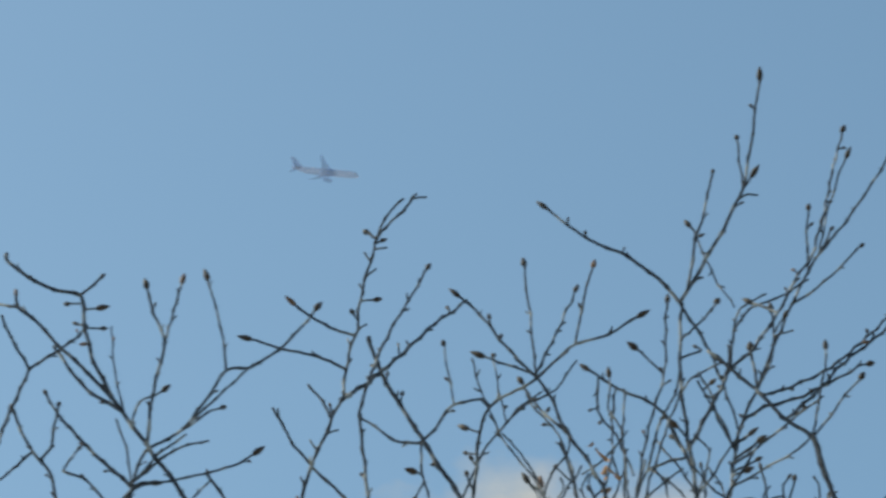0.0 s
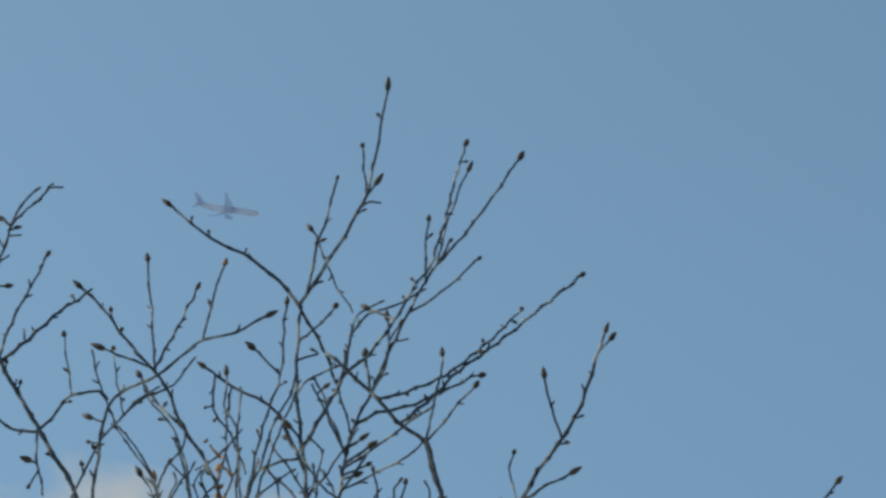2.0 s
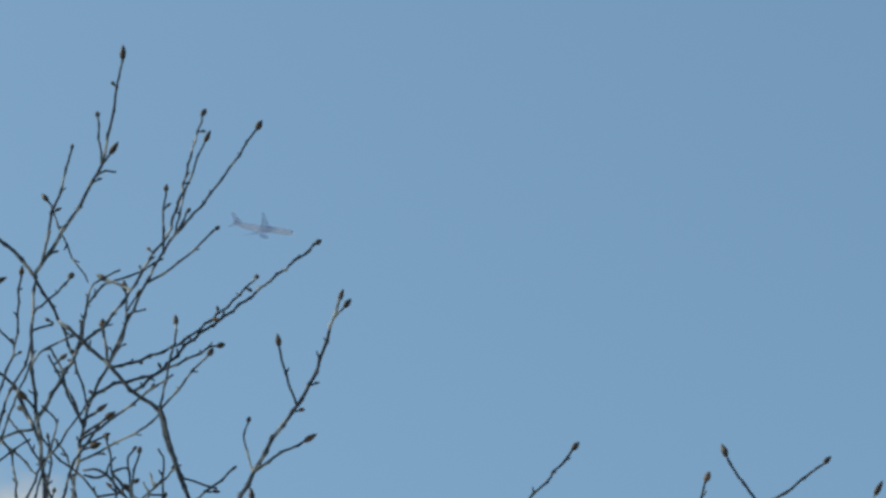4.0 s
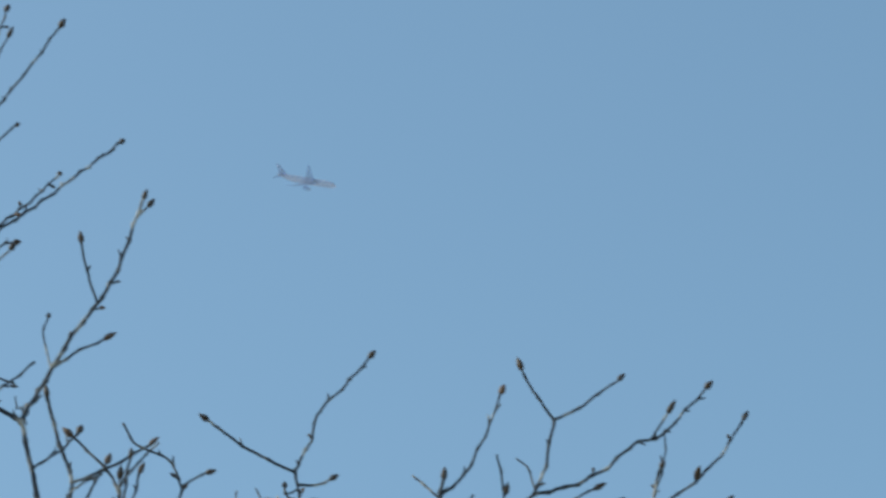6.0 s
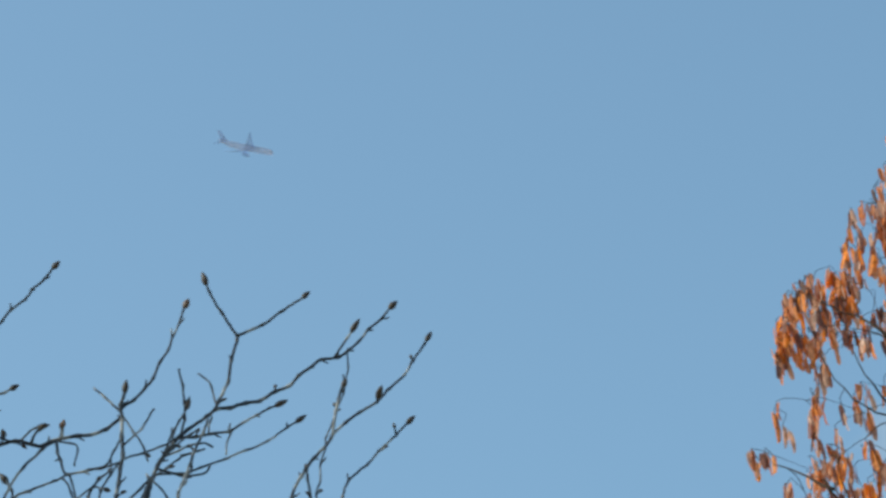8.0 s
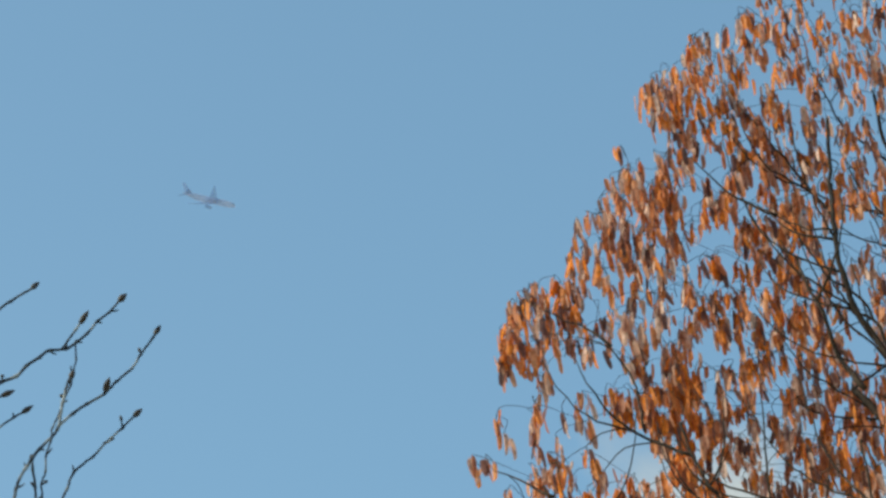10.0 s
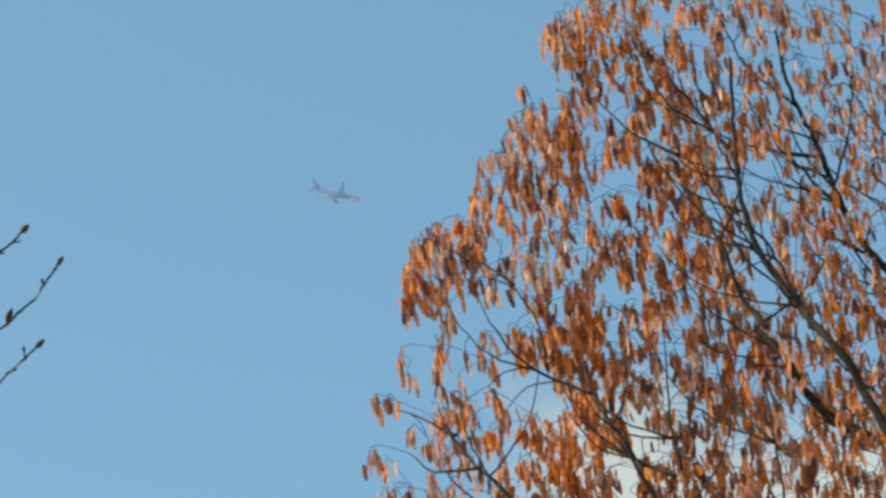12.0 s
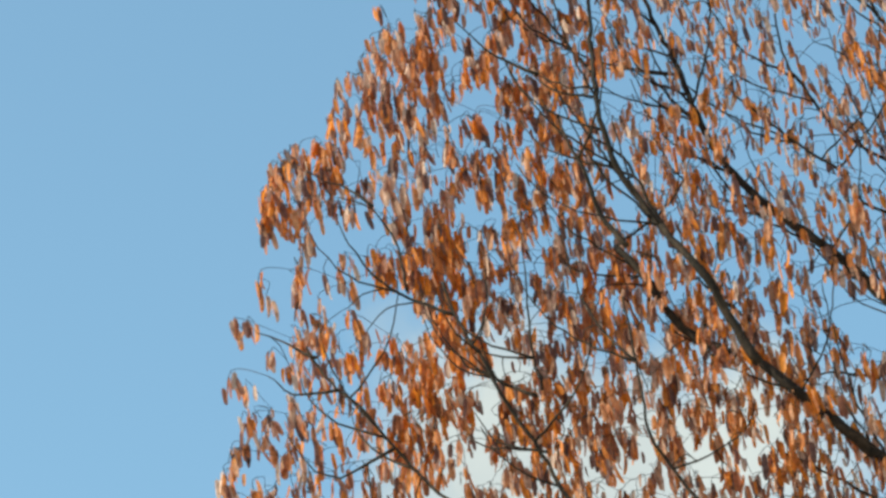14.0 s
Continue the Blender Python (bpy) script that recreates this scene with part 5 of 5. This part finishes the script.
def leaves_and_twigs():
    node_co = [tuple(q) for q, r in NODES]
    places, bunched = spray_places(4300)
    ends = {tuple(p) for p in places[:len(TIPS)]}
    grid = np.array(node_co)
    places.sort(key=lambda p: float(((grid - np.array(p)) ** 2).sum(1).min()))
    nodes = list(NODES)
    co = np.array([tuple(q) for q, r in nodes])
    loose_v, loose_f, bright_v, bright_f, twig_v, twig_f, singles = [], [], [], [], [], [], 0
    for number, p in enumerate(places):
        reach = ((co - np.array(p)) ** 2).sum(1)
        reach += np.where(co[:, 2] > p.z + 0.05, 0.15, 0.0) + np.where(co[:, 0] < p.x - 0.05, 0.12, 0.0)
        k = int(reach.argmin())
        start, r0 = nodes[k]
        span = p - start
        if span.length > 1.6:
            continue
        mid = start.lerp(p, 0.55) + Vector((crown.gauss(0, 0.02), crown.gauss(0, 0.02), 0.06 * span.length + 0.01))
        tip = p + Vector((crown.uniform(-0.03, 0.04), crown.uniform(-0.06, 0.06), -0.05))
        line = smooth_line([start, mid, p, tip], 0.045)
        n = len(line) - 1
        r0 = min(r0 * 0.7, 0.003 + 0.004 * span.length)
        radii = [r0 + (0.0019 - r0) * i / n for i in range(n + 1)]
        near = p.y < 0.3 and p.x < -1.2
        if near and number % 3 == 0:
            v, f = [], []
            tube(line, radii, 5, v, f)
            part("twig", mesh("twig", v, f, LIMB_BARK), orange)
        else:
            tube(line, radii, 5, twig_v, twig_f)
        fresh = [(line[i], radii[i]) for i in range(max(1, n // 2), n)]
        nodes += fresh
        co = np.vstack([co] + [np.array([tuple(q)]) for q, r in fresh])
        u = p.x + TRUNK_U
        outer = u - crown_edge(p.z)
        count = crown.randint(3, 6) if outer < 0.4 else crown.randint(4, 7) if u < 0.9 else crown.randint(3, 5)
        if tuple(p) in ends:
            count = crown.randint(4, 6)
        elif outer > 0.25 and number % (4 if u > 0.7 and p.z > 11.2 else 7) == 0:
            count = crown.randint(0, 2)
        for j in range(count):
            at = line[round(n * (0.6 + 0.4 * (j + 0.5) / count))]
            at = at + Vector((crown.gauss(0, 0.012), crown.gauss(0, 0.02), crown.uniform(-0.02, 0.0)))
            kind = crown.randrange(len(BLADES))
            m = Matrix.Translation(at) @ Euler((crown.gauss(0, 0.11), crown.gauss(0.03, 0.10), crown.uniform(0, 6.283))).to_matrix().to_4x4()
            m = m @ Matrix.Scale(crown.uniform(0.8, 1.05) if tuple(p) in ends else crown.choice((crown.uniform(0.5, 0.75), crown.uniform(0.65, 0.95), crown.uniform(0.85, 1.15))), 4)
            if u > 0.5 and p.z > 10.9:
                m = m @ Matrix.Scale(0.86, 4)
            if tuple(p) in bunched:
                base = len(bright_v)
                bright_v.extend(m @ Vector(q) for q in BLADES[kind][0])
                bright_f.extend(tuple(base + i for i in face) for face in BLADES[kind][1])
            elif near and singles < 300 and j % 3 == 0:
                part("leaf", BLADE_MESHES[kind], orange, m=m)
                singles += 1
            else:
                base = len(loose_v)
                loose_v.extend(m @ Vector(q) for q in BLADES[kind][0])
                loose_f.extend(tuple(base + i for i in face) for face in BLADES[kind][1])
    tagged(part("foliage", mesh("foliage", loose_v, loose_f, LEAF), orange), "withered orange-brown leaves hanging in sprays", kind="stuff")
    tagged(part("bright_foliage", mesh("bright_foliage", bright_v, bright_f, BRIGHT_LEAF), orange), "bunches of brighter orange dead leaves", kind="stuff")
    tagged(part("brushwood", mesh("brushwood", twig_v, twig_f, LIMB_BARK), orange), "thin dark twigs", kind="stuff")


leaves_and_twigs()


# ---- the airliner ----
def loft(sections, mat, name):
    """A skin over rings of equal count, closed at both ends."""
    n, verts, faces = len(sections[0]), [], []
    for ring in sections:
        verts += ring
    for i in range(len(sections) - 1):
        for k in range(n):
            q, r = i * n + k, i * n + (k + 1) % n
            faces.append((q, r, r + n, q + n))
    faces += [tuple(reversed(range(n))), tuple((len(sections) - 1) * n + k for k in range(n))]
    return mesh(name, verts, faces, mat)


def ring_x(x, y, z, ry, rz, n=20):
    return [(x, y + ry * math.cos(2 * math.pi * k / n), z + rz * math.sin(2 * math.pi * k / n)) for k in range(n)]


def foil(x, chord, y, z, thick, upright=False):
    """A wing section: x of its leading edge, chord aft of it."""
    out = []
    for k in range(14):
        w = 2 * math.pi * k / 14
        c = 0.5 - 0.5 * math.cos(w)
        h = thick * chord * math.sin(w) * (1 - 0.6 * c)
        out.append((x - chord * c, y + h, z) if upright else (x - chord * c, y, z + h))
    return out


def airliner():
    plane = tagged(new("airliner"), "twin-engined passenger jet with swept wings, flying, haze put into its see-through pale lilac-grey skin", "airplane")
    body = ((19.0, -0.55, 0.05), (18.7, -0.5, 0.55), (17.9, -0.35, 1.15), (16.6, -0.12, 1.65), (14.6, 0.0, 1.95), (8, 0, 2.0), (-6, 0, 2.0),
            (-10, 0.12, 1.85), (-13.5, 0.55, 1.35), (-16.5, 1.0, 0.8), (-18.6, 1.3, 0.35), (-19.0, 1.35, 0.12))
    fuselage = part("fuselage", loft([ring_x(x, 0, z, r, r) for x, z, r in body], HAZED_WHITE, "fuselage"), plane)
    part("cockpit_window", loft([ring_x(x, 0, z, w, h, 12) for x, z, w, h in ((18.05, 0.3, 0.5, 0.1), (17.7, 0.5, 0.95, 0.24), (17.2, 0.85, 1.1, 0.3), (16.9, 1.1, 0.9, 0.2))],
                                HAZED_DARK_GLASS, "cockpit_window"), fuselage)
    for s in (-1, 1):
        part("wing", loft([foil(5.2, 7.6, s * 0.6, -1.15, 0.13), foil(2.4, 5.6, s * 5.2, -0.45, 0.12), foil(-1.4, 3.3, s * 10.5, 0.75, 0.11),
                           foil(-4.4, 1.7, s * 14.8, 1.95, 0.10), foil(-5.2, 0.8, s * 15.3, 2.8, 0.09)], HAZED_GREY, "wing"), plane)
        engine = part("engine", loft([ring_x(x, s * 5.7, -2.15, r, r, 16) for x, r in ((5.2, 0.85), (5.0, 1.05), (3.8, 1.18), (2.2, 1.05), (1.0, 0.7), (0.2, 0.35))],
                                     HAZED_COWL, "engine"), plane)
        part("intake", loft([ring_x(x, s * 5.7, -2.15, r, r, 16) for x, r in ((5.22, 0.84), (5.23, 0.7), (5.24, 0.2))], HAZED_DARK_GLASS, "intake"), engine)
        part("pylon", loft([foil(4.0, 3.6, s * 5.7, z, 0.08, True) for z in (-1.6, -0.7)], HAZED_COWL, "pylon"), engine)
        part("stabilizer", loft([foil(-13.6, 3.9, s * 0.5, 0.9, 0.1), foil(-17.2, 1.7, s * 6.2, 1.4, 0.09)], HAZED_GREY, "stabilizer"), plane)
    part("tail_fin", loft([foil(-11.2, 6.0, 0, 1.5, 0.09, True), foil(-13.2, 4.6, 0, 3.2, 0.09, True), foil(-17.0, 2.3, 0, 7.6, 0.09, True)], HAZED_FIN, "tail_fin"), plane)
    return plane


jet = airliner()


def rocked(pivot, degrees):
    """A turn by that many degrees about a level axis through the pivot, in the bare tree's space."""
    q = Vector(pivot) - BASE
    return Matrix.Translation(q) @ Matrix.Rotation(radians(degrees), 4, "Y") @ Matrix.Translation(-q)


def breeze():
    """The bare tree's outer limbs rock a little from their forks."""
    near = ((0.0, -0.90), (0.5, 0.13), (1.0, -0.26), (1.5, -0.09), (2.0, -0.35), (2.5, -0.40), (3.2, -0.48), (6.0, 0.0), (14.0, 0.0))
    lean = (2.4, -0.3, 0.7, 0.3, 0.9, 1.0, 1.2, 0.0, 0.0)
    shoot = (5.2, 0.4, 1.6, 1.8, 1.7, 1.6, 1.5, 0.0, 0.0)
    hub = (-0.05, 5.4, 4.3)
    for branch in NEAR:
        walk(branch, [(t, rocked(hub, d)) for t, d in near])
    for branch in LEANING:
        thin = branch is LEANING[-1]
        base = (-0.101, 5.36, 5.118) if thin else (-0.136, 5.30, 5.035)
        walk(branch, [(t, rocked(hub, d) @ rocked(base, e)) for (t, d), e in zip(near, shoot if thin else lean)])
    for branch in FAR_LIMB:
        walk(branch, [(t, rocked((-0.35, 6.9, 3.8), d)) for t, d in ((0.0, 0.0), (0.5, -0.41), (1.2, -0.38), (4.0, 0.0), (14.0, 0.0))])


def motions():
    """The jet climbs gently on a nearly straight line, away to the right, its wings slightly banked; the breeze rocks the bare tree."""
    bank = 10.0
    mid, speed, pull = Vector((419.7, 1978.2, 1386.2)), Vector((81.08, 19.93, 5.47)), Vector((0.137, -0.084, -0.020))
    rows = []
    for k in range(15):
        t = k - 6.0
        at, v = mid + speed * t + pull * (t * t / 2), speed + pull * t
        rows.append((float(k), pose(*at, bank, -math.degrees(math.atan2(v.z, math.hypot(v.x, v.y))), math.degrees(math.atan2(v.y, v.x)))))
    walk(jet, rows)
    breeze()


motions()
